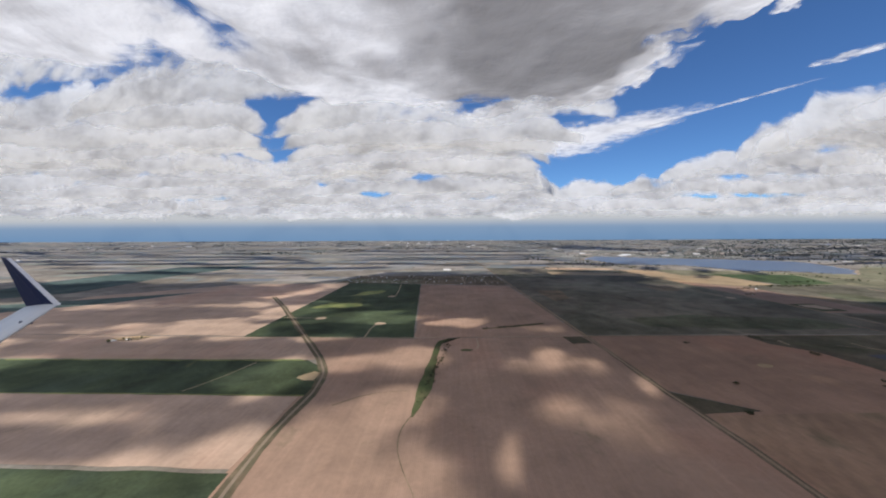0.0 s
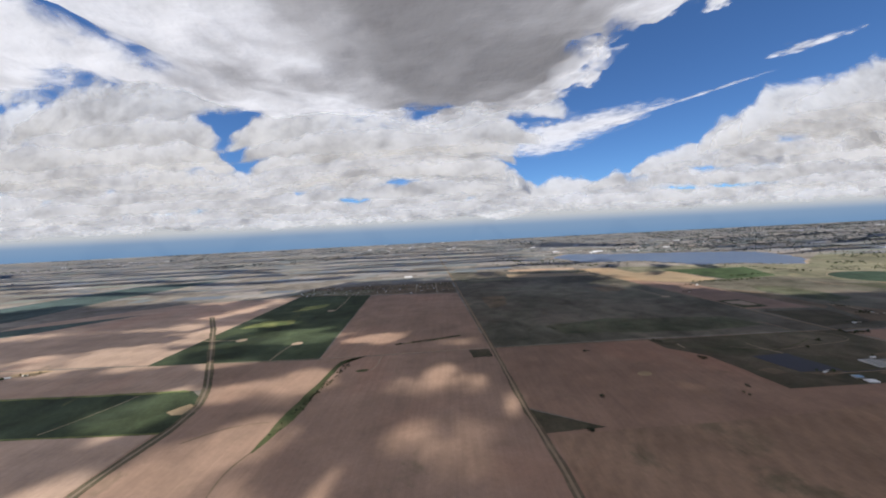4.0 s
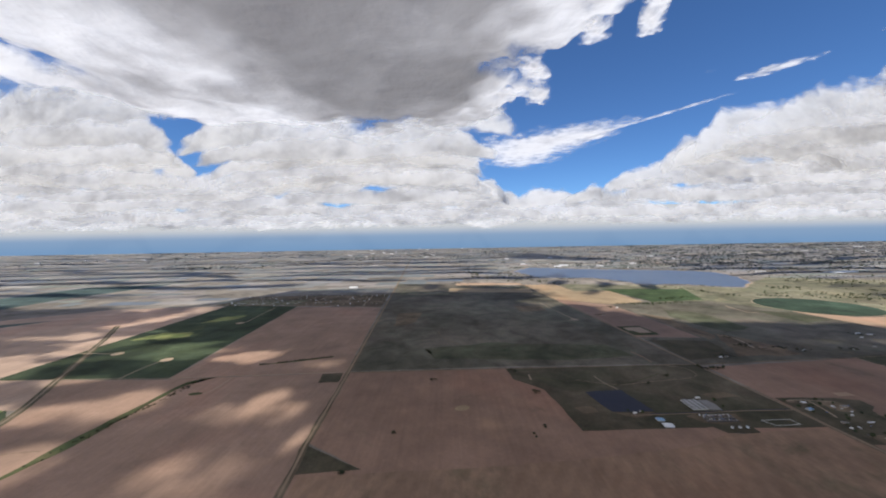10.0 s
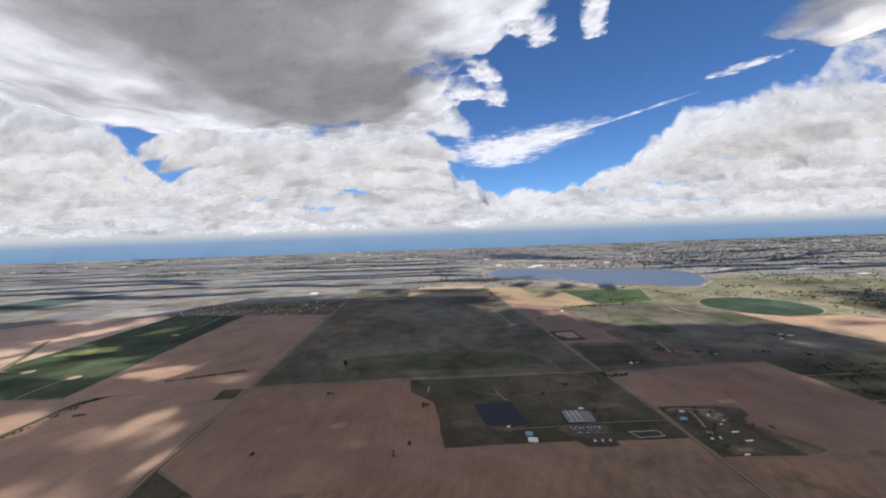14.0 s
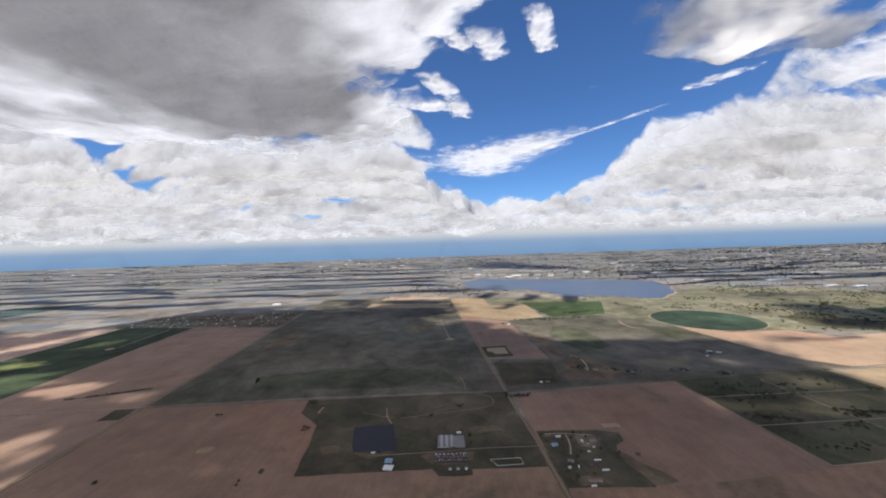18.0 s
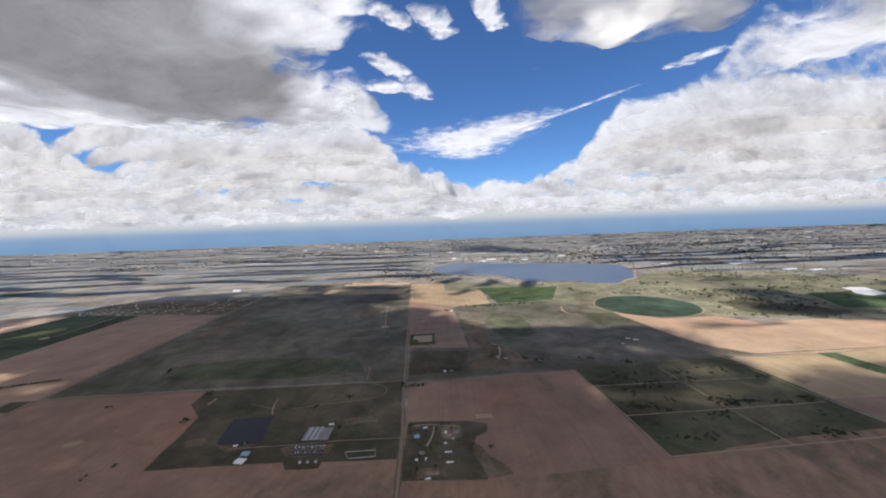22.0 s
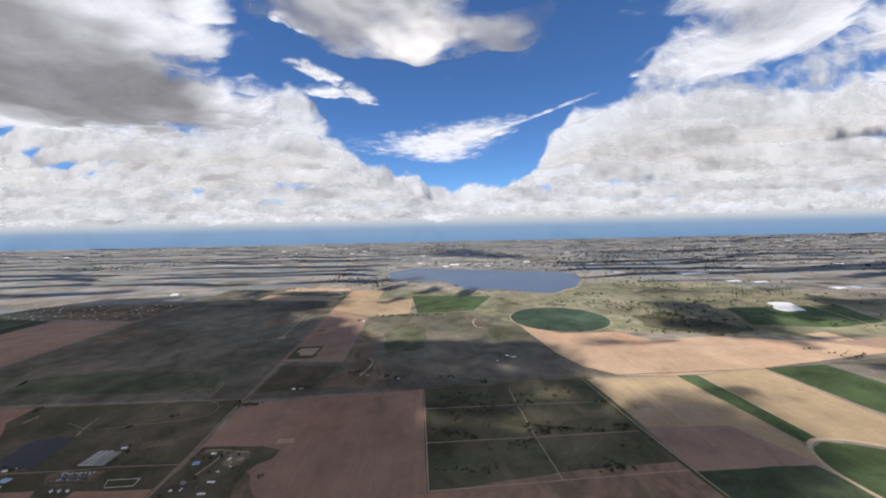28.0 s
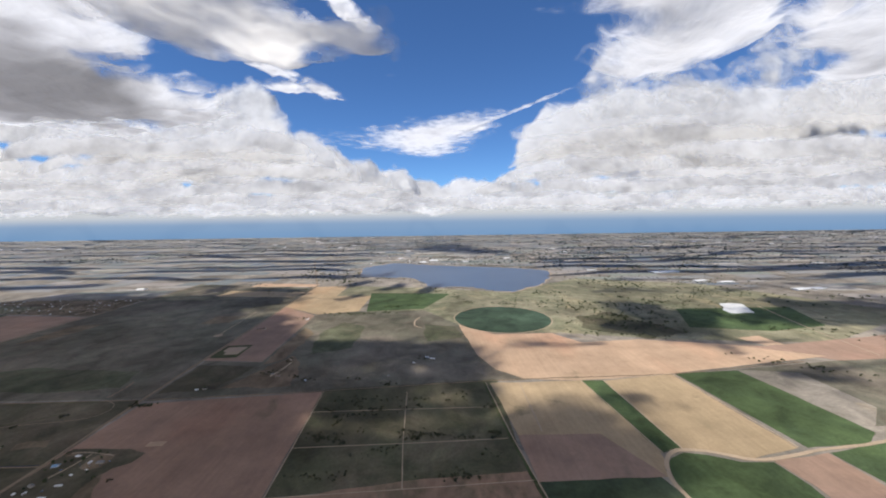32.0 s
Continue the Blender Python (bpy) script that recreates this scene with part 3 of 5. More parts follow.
seen = np.maximum(np.maximum(density[:-1, :-1], density[:-1, 1:]), np.maximum(density[1:, :-1], density[1:, 1:])) > -1.1
faces = [(j * nx + i, j * nx + i + 1, (j + 1) * nx + i + 1, (j + 1) * nx + i) for j, i in zip(*(v.tolist() for v in np.nonzero(seen)))]


def cloud_mesh(name, place, flow, cover, body, faces):
    me = mesh(name, place.reshape(-1, 3), faces)
    for key, values in (("cloud_cover", cover), ("cloud_grey", body)):
        me.attributes.new(key, "FLOAT", "POINT").data.foreach_set("value", values.ravel().astype(np.float32))
    me.attributes.new("cloud_flow", "FLOAT_VECTOR", "POINT").data.foreach_set("vector", flow.ravel().astype(np.float32))
    me.shade_smooth()
    return me


me = cloud_mesh("cloud_deck", np.stack([CX, CY, CZ], -1), np.stack([CX, CY, 0 * CX], -1), density, deck_grey, faces)
tagged(part("cloud_deck", me, M_CLOUD), "broken white and grey cloud deck with a blue gap, unseen part shaped to shade fields", "cloud", kind="stuff")


# the deck goes on to the horizon as ranks of near-upright sheets facing the camera
def bank_material():
    n = Nodes("cloud_sheet")
    where = n.add("ShaderNodeAttribute")
    where.attribute_name = "cloud_flow"
    flow = where.outputs["Vector"]
    dens = n.add("ShaderNodeAttribute")
    dens.attribute_name = "cloud_cover"
    thick = n.add("ShaderNodeAttribute")
    thick.attribute_name = "cloud_grey"
    wisp = n.noise(0.024, 9, 0.56, flow, distortion=0.3)
    puffs = n.add("ShaderNodeTexVoronoi", Vector=flow, Scale=0.05)
    puffs.feature = "SMOOTH_F1"
    puffs.inputs["Smoothness"].default_value = 0.5
    alpha = n.math("ADD", dens.outputs["Fac"], n.math("MULTIPLY", n.math("SUBTRACT", wisp, 0.5), 2.9))
    alpha = n.level(n.math("SUBTRACT", alpha, n.math("MULTIPLY", n.math("SUBTRACT", puffs.outputs["Distance"], 0.45), 0.7)), -0.3, 1.1)
    billow = n.math("ADD", n.math("MULTIPLY", n.noise(0.011, 4, 0.55, flow, distortion=0.4), 0.6), n.math("MULTIPLY", n.noise(0.04, 6, 0.55, flow, distortion=0.2), 0.4))
    tone = n.ramp(n.math("ADD", n.math("MULTIPLY", n.math("SUBTRACT", billow, 0.5), 3.0), thick.outputs["Fac"]), (0.0, (0.87, 0.87, 0.865)), (0.4, (0.76, 0.76, 0.757)), (0.75, (0.6, 0.6, 0.603)), (1.0, (0.48, 0.48, 0.487)))
    height = n.math("SUBTRACT", n.noise(0.03, 5, 0.5, flow), n.math("MULTIPLY", puffs.outputs["Distance"], 0.35))
    bump = n.add("ShaderNodeBump", Strength=0.55, Distance=16.0, Height=height)
    # light that has wandered through the cloud leaves it evenly: the shading leans to the open sky
    even = n.add("ShaderNodeMix")
    even.data_type = "VECTOR"
    even.inputs[0].default_value, even.inputs[5].default_value = 0.5, (-0.1, -0.3, 0.9)
    n.tree.links.new(bump.outputs["Normal"], even.inputs[4])
    soft = n.add("ShaderNodeVectorMath")
    soft.operation = "NORMALIZE"
    n.tree.links.new(even.outputs[1], soft.inputs[0])
    diff = n.add("ShaderNodeBsdfDiffuse", Color=tone, Normal=soft.outputs[0])
    trans = n.add("ShaderNodeBsdfTranslucent", Color=tone, Normal=soft.outputs[0])
    both = n.add("ShaderNodeMixShader", Fac=0.4)
    n.tree.links.new(diff.outputs[0], both.inputs[1])
    n.tree.links.new(trans.outputs[0], both.inputs[2])
    clear = n.add("ShaderNodeBsdfTransparent")
    mixed = n.add("ShaderNodeMixShader", Fac=alpha)
    n.tree.links.new(clear.outputs[0], mixed.inputs[1])
    n.tree.links.new(both.outputs[0], mixed.inputs[2])
    n.tree.links.new(mixed.outputs[0], n.out.inputs["Surface"])
    return n.mat


M_BANK = bank_material()
for rank, rank_y in enumerate((460.0, 545, 635, 730, 830, 940, 1060, 1200, 1360, 1550, 1770, 2030, 2330, 2660)):
    reach = 1.6 * rank_y + 350
    bx = np.arange(300 - reach, 320 + reach, 6.0 + rank_y / 200)
    BX, BH = np.meshgrid(bx, np.linspace(0, 1, 16))
    mid = rank_y * (1 + 0.055 * fbm(BX, BX * 0 + rank_y * 3, 360, 2, 203 + rank))
    swell = fbm(BX, BX * 0 + rank_y, 150, 2, 233 + rank)
    away = edge_distance(BX + 20 * fbm(BX, mid, 60, 3, 15), mid, GAP)
    for hole in HOLES:
        away = np.minimum(away, edge_distance(BX, mid, hole) + 38)
    patch = fbm(BX, BX * 0 + 1.7, 150 + rank_y * 0.14, 3, 365 + 17 * rank) + 0.32 + 0.6 * (rank > 11)
    tall = (110 + rank_y * 0.034) * (1 + 0.25 * swell) * np.clip(0.9 + 0.6 * patch, 0.4, 1.15) * np.clip(away / 120 + 0.3, 0.25, 1)
    base = 238 + 16 * np.clip((800 - mid) / 250, 0, 1) - 105 * np.clip((mid - 1300) / 1300, 0, 1) + 6 * fbm(BX, BX * 0 + rank_y, 140, 2, 293 + rank)
    BZ = base + tall * BH
    BY = mid + 0.2 * tall * BH ** 1.5
    lower, upper = np.clip(BH / (0.34 + 0.15 * np.clip((rank_y - 1300) / 1300, 0, 1)), 0, 1), np.clip((1 - BH) / 0.55, 0, 1)
    cover = np.minimum(np.clip(away / 24, -2, 2.2), np.minimum(4.0 * lower - 1.8, 4.4 * upper - 2.0))
    cover = np.minimum(cover, 1.9 + 2.8 * patch)
    cover = np.minimum(cover, 0.4 + (mid - banks_from(BX)) / 40)
    # greyer towards the base: underside shade painted into the tone
    body = 0.32 + 0.3 * fbm(BX, mid + 2 * BZ, 170, 3, 87) + 0.2 * (1 - BH)
    grow = (rank_y / 600) ** 0.5
    ny, nx = BX.shape
    faces = [(j * nx + i, j * nx + i + 1, (j + 1) * nx + i + 1, (j + 1) * nx + i) for j in range(ny - 1) for i in range(nx - 1) if cover[j:j + 2, i:i + 2].max() > -1.5]
    if faces:
        me = cloud_mesh("cloud_bank", np.stack([BX, BY, BZ], -1), np.stack([BX, BX * 0 + rank_y * 7, BZ * 1.25], -1) / grow, cover, body, faces)
        tagged(part("cloud_bank", me, M_BANK), "near-upright sheet of white and grey cumulus cloud facing the camera", "cloud", kind="stuff")


def cloud_patch(centre, size, turn, z, bulge, body, label, seed, ragged=0.42, taper=0.0, most=1.4):
    """A single cloud: a puffed sheet with ragged edges, long along its own x."""
    (rx, ry), n = size, 46
    u, v = np.meshgrid(np.linspace(-1.25, 1.25, n), np.linspace(-1.25, 1.25, n))
    wide = np.clip(1 - taper * (u + 1) / 2, 0.08, 1)
    r = np.sqrt(u * u + (v / wide) ** 2)
    lx, ly = u * rx, v * ry
    x = centre[0] + lx * math.cos(turn) - ly * math.sin(turn)
    y = centre[1] + lx * math.sin(turn) + ly * math.cos(turn)
    edge = 1 - r + ragged * fbm(x, y, min(rx, ry) * 0.7, 5, seed)
    edge = edge - 3.0 * np.clip(np.maximum(np.abs(u), np.abs(v)) - 0.95, 0, 1)
    zz = z + bulge * np.sqrt(np.clip(edge, 0, 1)) * (0.7 + 0.6 * fbm(x, y, min(rx, ry) * 0.8, 3, seed + 7))
    faces = [(j * n + i, j * n + i + 1, (j + 1) * n + i + 1, (j + 1) * n + i) for j in range(n - 1) for i in range(n - 1) if edge[j:j + 2, i:i + 2].max() > -0.35]
    me = cloud_mesh("cloud", np.stack([x, y, zz], -1), np.stack([x, y, 0 * x + seed], -1), np.clip(edge * 1.9, -1.5, most), body + 0 * edge, faces)
    return tagged(part("cloud", me, M_CLOUD_LOOSE), label, "cloud", "loose clouds")


cloud_patch((364, 478), (44, 24), 1.2, 372, -8, 0.15, "small white puff of cloud in the blue gap", 3)
cloud_patch((428, 455), (52, 17), 1.15, 372, -6, 0.15, "narrow white puff of cloud in the blue gap", 13)
cloud_patch((330, 640), (60, 24), 1.3, 350, -8, 0.15, "ragged scrap of white cloud beside the deck", 23)
cloud_patch((280, 622), (44, 30), 0.4, 350, -8, 0.15, "ragged scrap of white cloud beside the deck", 33)
cloud_patch((318, 415), (34, 16), 0.9, 340, -6, 0.12, "tiny scrap of white cloud", 43)
cloud_patch((296, 530), (50, 20), 1.1, 340, -6, 0.12, "ragged strip of white cloud", 53)
cloud_patch((452, 172), (66, 40), 0.1, 205, -6, 0.06, "low grey-white cloud drifting under the gap", 63, 0.8)
cloud_patch((1125, 1012), (98, 40), -0.95, 563, -4, 0.15, "small feathery high cloud", 83, 0.4, 0.4, 0.8)
cloud_patch((690, 1080), (300, 13), -1.02, 420, -3, 0.15, "thin straight condensation trail", 93, 0.25, -0.2, 0.6)
cloud_patch((500, 1245), (360, 400), -0.89, 420, -8, 0.1, "long feathered streak of high white cloud", 103, 0.3, 0.92, 1.3)


# ---- tracks, ponds and patches ----
M_POND = plain("pond_liner", (0.02, 0.021, 0.034), 0.6, 0.2, 0.3)
M_PALE = plain("pale_gravel", (0.33, 0.25, 0.18), 0.95, 0.15, 0.8)
M_DITCH = growth("ditch_grass", (0.055, 0.07, 0.03), (0.08, 0.075, 0.04), patch=0.06)
M_SUNLIT_STRAW = growth("sunlit_straw", (0.2, 0.2, 0.08), (0.11, 0.14, 0.055), patch=0.05)
M_WHITE_SHEET = plain("plastic_sheeting", (0.55, 0.55, 0.54), 0.6, 0.25, 0.25)

sheet("dark_pond", [(239, 204), (261, 206), (266, 181), (244, 181)], M_POND, 0.12, "dark navy lined pond on the farm plot", 0.5, "pond")
sheet("stock_pond_bank", [(327, 346), (351, 347), (352, 316), (329, 315)], M_DITCH, 0.12, "dark weedy bank round the stock pond", 0.6, "bank")
sheet("stock_pond_floor", [(331, 341), (349, 342), (349, 323), (337, 323), (335, 330), (331, 331)], M_PALE, 0.16, "dry pale bed of the stock pond", 0.5, "pond")
creek_line = [(3, 233, 0.5), (-4, 230, 1.3), (-9.5, 225, 2.0), (-11.5, 214, 1.7), (-12, 202, 1.9), (-13, 184, 2.4), (-13.8, 166, 3.3), (-15, 150, 3.0), (-16.4, 138, 1.5), (-17.3, 131, 0.4)]
sheet("creek", [(x - w, y) for x, y, w in creek_line] + [(x + w, y) for x, y, w in creek_line[::-1]], M_DITCH, 0.13, "green weedy creek bed that widens between the fields", 0.7, "creek")
ribbon("creek", [(-17, 134), (-21, 123), (-20, 110), (-16, 99), (-10, 88), (-14, 60)], 0.45, M_TRACK, 0.12, "thin dry meander of the creek", "creek", 0.3)
ribbon("hedge_bank", [(20, 254), (46, 261), (70, 270)], (1.4, 2.4), M_DITCH, 0.12, "dark strip of scrub in the fallow field", "scrub", 0.5)
ribbon("dirt_path", [(14.3, 231), (15, 212), (12, 208)], 0.7, M_PATH, 0.12, "faint pale path to a burnt patch", "path", 0.2)
ribbon("dirt_path", [(-300, 226), (-200, 229), (-106, 232), (-28, 232), (40, 235.5), (90, 239)], 0.5, M_PATH, 0.125, "thin pale track along the field boundary", "path", 0.2)
ribbon("dirt_path", [(-52, 139), (-44, 147), (-34, 152), (-22, 153)], 0.4, M_TRACK, 0.125, "faint wheel track across the bare field", "path", 0.2)
sheet("burnt_patch", disc(6.9, 208, 4, 1.8, 0.1, 24), M_DITCH, 0.13, "small dark weedy patch in the field", 0.8, "scrub")
sheet("grass_square", [(73.7, 236), (87.4, 237), (88.8, 222), (76, 221.4)], M_YARD, 0.13, "square of rough grass at the crossing", 0.8, "grass")
sheet("gravel_patch", disc(166.6, 187, 4.2, 2.8, 0.3, 24), M_TAN, 0.12, "small patch of pale gravel in the field", 1.8, "gravel")
sheet("gravel_patch", [(375.7, 199), (384.7, 199.4), (385, 195.5), (376, 195)], M_SAND, 0.15, "pale gravel pad beside the homestead", 0.4, "gravel")
for pts, pad in (([(-63.2, 232), (-64.2, 258), (-61, 266)], (-60, 268)), ([(-147, 286), (-118, 284)], (-114, 283.7)), ([(-75.4, 470), (-70, 420), (-68, 388)], (-72, 383)), ([(286.5, 473), (293.7, 401), (297, 380)], (297, 377))):
    ribbon("access_track", pts, 0.9, M_PATH, 0.13, "thin pale track to a well pad", "track", 0.15)
    sheet("well_pad", disc(pad[0], pad[1], 4.5, 4.0, 0.2, 24), M_PALE, 0.14, "rounded pale gravel well pad", 0.7, "well pad")
# pale borders of the wheat, with a sunlit look put into their colour
ribbon("crop_edge", [(-300, 186.6), (-190, 187.6), (-86, 189.4)], (1.0, 2.0), M_SUNLIT_STRAW, 0.115, "thin yellowed edge of the wheat strip, toned as if sunlit", "crop patch", 0.9)
ribbon("crop_edge", [(-300, 146.6), (-190, 146.8), (-68, 147.6)], 0.9, M_SUNLIT_STRAW, 0.115, "thin yellowed edge of the wheat strip, toned as if sunlit", "crop patch", 0.6)
ribbon("access_track", [(-126, 150), (-118, 166), (-112, 186)], 0.4, M_PATH, 0.12, "faint wheel track through the wheat", "track", 0.15)
# two sunlit spots painted yellow on the wheat, then a real sandy turning place
sheet("sun_and_sand_patch", [(-140, 322), (-128, 345), (-96, 346), (-92, 333), (-112, 321)], M_SUNLIT_STRAW, 0.11, "yellow patch painted on the green wheat for sunlight", 3.0, "crop patch")
sheet("sun_and_sand_patch", [(-120, 385), (-90, 400), (-86, 420), (-112, 412)], M_SUNLIT_STRAW, 0.11, "yellow patch painted on the green wheat for sunlight", 3.0, "crop patch")
sheet("sun_and_sand_patch", [(-80, 166), (-74, 174), (-70, 172), (-70, 163), (-75, 163)], M_TAN, 0.12, "bare sandy turning place in the wheat", 1.0, "crop patch")
sheet("plastic_sheeting", [(892, 432), (920, 433), (943, 476), (930, 482), (914, 480), (905, 460), (893, 447)], M_WHITE_SHEET, 0.4, "white plastic sheeting spread on a field", 1.0, "sheeting")
sheet("bare_lot", [(825, 346), (850, 352), (851, 327), (832, 325)], M_SAND, 0.12, "bare dirt lot beside the crop field", 2.0, "lot")
sheet("scrub_land", [(748, 446), (792, 367), (739, 347), (690, 381), (700, 430)], M_PLOT, 0.1, "dark scrubby pasture beyond the bare field", 6.0, "scrub")
sheet("field", [(160, 575), (300, 560), (302, 600), (165, 620)], M_TAN, 0.07, "pale stubble strip in broken sun", 2.0)
sheet("field", [(80, 560), (160, 545), (165, 572), (84, 590)], M_MEADOW, 0.07, "pale green sunlit pasture strip", 3.0)
sheet("field", [(180, 690), (300, 672), (302, 650), (176, 655)], M_SAND, 0.08, "tan bare field before the lake", 2.0)

# farm plot
ribbon("farm_road", [(252, 177.4), (285, 178.6), (304, 180.4), (336, 180.8)], 0.55, M_ROAD, 0.15, "pale straight farm road", "road", 0.1)
ribbon("farm_ditch", [(262, 178.6), (285, 179.6), (335, 181.9)], 0.7, M_POND, 0.14, "dark ditch along the farm road", "ditch", 0.1)
ribbon("dirt_path", [(307, 244.5), (318, 240.3), (322, 236.6), (323.4, 230), (321, 224), (310.7, 221), (285, 217), (262, 212), (240, 221)], 0.35, M_ROAD, 0.13, "thin looping dirt track", "path", 0.1)
ribbon("dirt_path", [(253.7, 226), (255.5, 214), (259.7, 207)], 0.6, M_PATH, 0.13, "short pale path", "path", 0.1)
ribbon("dirt_path", [(212.5, 230), (212, 222)], 1.0, M_PATH, 0.13, "short pale strip beside the field", "path", 0.1)
ribbon("dirt_path", [(302, 271.4), (304.7, 264.6), (304.5, 248.4)], 0.7, M_SOIL_E, 0.13, "reddish dirt path in the pasture", "path", 0.2)
ribbon("dirt_path", [(353, 189.7), (352.7, 179.4), (349.4, 173)], 0.8, M_PATH, 0.15, "curved pale driveway", "path", 0.1)
ribbon("dirt_path", [(508, 436), (502.4, 418), (504.5, 396), (512, 395)], 1.6, M_PALE, 0.14, "pale bent track in the meadow", "path", 0.3)
ribbon("dirt_path", [(401.5, 313), (407.4, 306), (406, 290), (401.7, 277)], 1.6, M_PATH, 0.13, "pale farm lane", "path", 0.3)
for pts in ([(510.8, 250), (513.8, 198), (517.2, 163)], [(453, 226), (513, 228), (567, 229)], [(456, 192), (524, 194.8), (571, 197.4)], [(458, 159), (517, 163), (577, 167)], [(452, 253), (456, 192), (458, 159)]):
    ribbon("plot_lane", pts, 0.5, M_PATH, 0.12, "thin pale lane between the plots", "lane", 0.12)
ribbon("road_verge", [(566, 262), (572.7, 197), (577.4, 167), (590, 90)], 2.2, M_DITCH, 0.12, "dark verge along the plot boundary", "verge", 0.3)
ribbon("plot_lane", [(567, 262), (573.7, 197), (578.4, 167), (591, 90)], 0.6, M_PATH, 0.14, "pale lane beside the plots", "lane", 0.1)
ribbon("plot_lane", [(591.4, 261), (591, 203)], 0.8, M_PATH, 0.14, "pale lane through the stubble", "lane", 0.1)
ribbon("plot_lane", [(954, 465), (917, 356), (905, 300)], 1.4, M_PALE, 0.14, "pale straight lane between crops", "lane", 0.2)
ribbon("plot_lane", [(637, 264), (646.5, 184)], 0.7, M_PATH, 0.14, "pale edge lane of the crop strip", "lane", 0.1)
ribbon("plot_lane", [(653.5, 263), (658.5, 187)], 0.9, M_PATH, 0.14, "pale edge lane of the crop strip", "lane", 0.1)
ribbon("plot_lane", [(710.5, 271), (718, 187)], 0.8, M_PATH, 0.14, "pale edge lane of the stubble field", "lane", 0.1)
ribbon("plot_lane", [(638, 264), (666, 265), (711, 272)], 0.9, M_PATH, 0.14, "pale lane below the bare field", "lane", 0.1)
ring = disc(608, 427, 58.2, 56.2, 0)
ribbon("plot_lane", ring + ring[:1], 1.0, M_PATH, 0.14, "pale wheel track round the crop circle", "lane", 0.1)

M_GREENER = growth("greener_pasture", (0.075, 0.082, 0.05), (0.095, 0.09, 0.06), patch=0.03)
# worn ground round the yards
for name, pts, mat, label in (
    ("bare_patch", [(278, 176), (304, 177.5), (303, 171), (297, 169.5), (283, 170)], M_WORN, "trampled reddish dirt between the pens"),
    ("bare_patch", [(286, 168.5), (301, 168.3), (301.5, 161), (287, 161.6)], M_YARD, "dark square of grass with small huts"),
    ("bare_patch", [(226, 186), (236, 187), (237, 181), (229, 179.5)], M_WORN, "worn sandy oval in the farm plot"),
    ("bare_patch", [(244, 180.5), (262, 181), (270, 177), (252, 175)], M_WORN, "bare dirt below the dark pond"),
    ("bare_patch", [(303, 199), (318, 202), (322, 196), (306, 193)], M_WORN, "worn brown patch of grass"),
    ("bare_patch", [(357, 188.5), (367, 188), (367.5, 180), (362, 177.5), (356.5, 180)], M_WORN, "worn dirt machine yard"),
    ("bare_patch", [(346, 158), (358, 157.5), (359, 152.5), (346, 152)], M_WORN, "bare dirt paddock by the stable"),
    ("bare_patch", [(372, 176), (376, 171), (381, 162), (387, 153), (376, 151), (372, 164)], M_WORN, "worn brown paddock beside the yard"),
    ("bare_patch", [(340, 191), (346, 192), (347, 188.5), (341, 188)], M_WORN, "worn gravel entrance of the homestead"),
    ("bare_patch", [(372, 258), (425, 262), (416, 300), (402, 318), (391, 296), (384, 275)], M_WORN, "trampled reddish ground round the farmhouse"),
    ("bare_patch", [(384, 300), (398, 312), (398, 380), (380, 400)], M_WORN, "reddish weedy strip in the pasture"),
    ("green_patch", [(415, 320), (450, 335), (448, 400), (420, 420), (405, 380)], M_GREENER, "greener patch of pasture grass"),
    ("green_patch", [(520, 350), (556, 360), (550, 395), (515, 405)], M_GREENER, "greener patch of pasture grass"),
    ("green_patch", [(335, 252), (372, 258), (380, 296), (333, 300)], M_YARD, "dark green corner of pasture"),
    ("bare_patch", [(100, 420), (128, 425), (122, 372), (104, 360)], M_WORN, "reddish weedy patch in the pasture"),
    ("bare_patch", [(248, 420), (280, 424), (282, 455), (246, 452)], M_WORN, "small brown patch in the pasture"),
    ("green_patch", [(150, 262), (250, 256), (300, 262), (290, 290), (200, 300), (140, 285)], M_GREENER, "greener sweep of pasture grass")):
    sheet(name, pts, mat, 0.095, label, 2.2, "ground patch", seed=len(pts))
ribbon("dirt_path", [(199, 237), (245, 239.5), (300, 243)], 0.45, M_DITCH, 0.13, "dark double track across the plot", "path", 0.15)
ribbon("dirt_path", [(202, 231), (232, 218), (247, 213.5), (262, 212), (285, 222), (297, 229)], 0.5, M_DITCH, 0.135, "dark rutted track bending round the pond", "path", 0.2)
ribbon("dirt_path", [(150, 337), (154, 318), (168, 297)], 0.8, M_TRACK, 0.12, "faint pale path in the pasture", "path", 0.3)
ribbon("dirt_path", [(342, 190.5), (350, 192), (357, 190), (366, 188.5)], 0.6, M_PATH, 0.14, "pale driveway along the yard", "path", 0.15)

sheet("dirt_mound", [(-240, 221), (-236, 229), (-222, 233), (-213, 231), (-218, 223)], M_TAN, 0.1, "pale spoil heap beside the farm", 1.2, "ground patch")
sheet("dirt_mound", [(-230, 222), (-226, 228), (-214, 230), (-217, 223)], M_WORN, 0.13, "darker side of the spoil heap", 1.0, "ground patch")

# ---- distance: farmland, woods and towns ----
rng = np.random.default_rng(7)


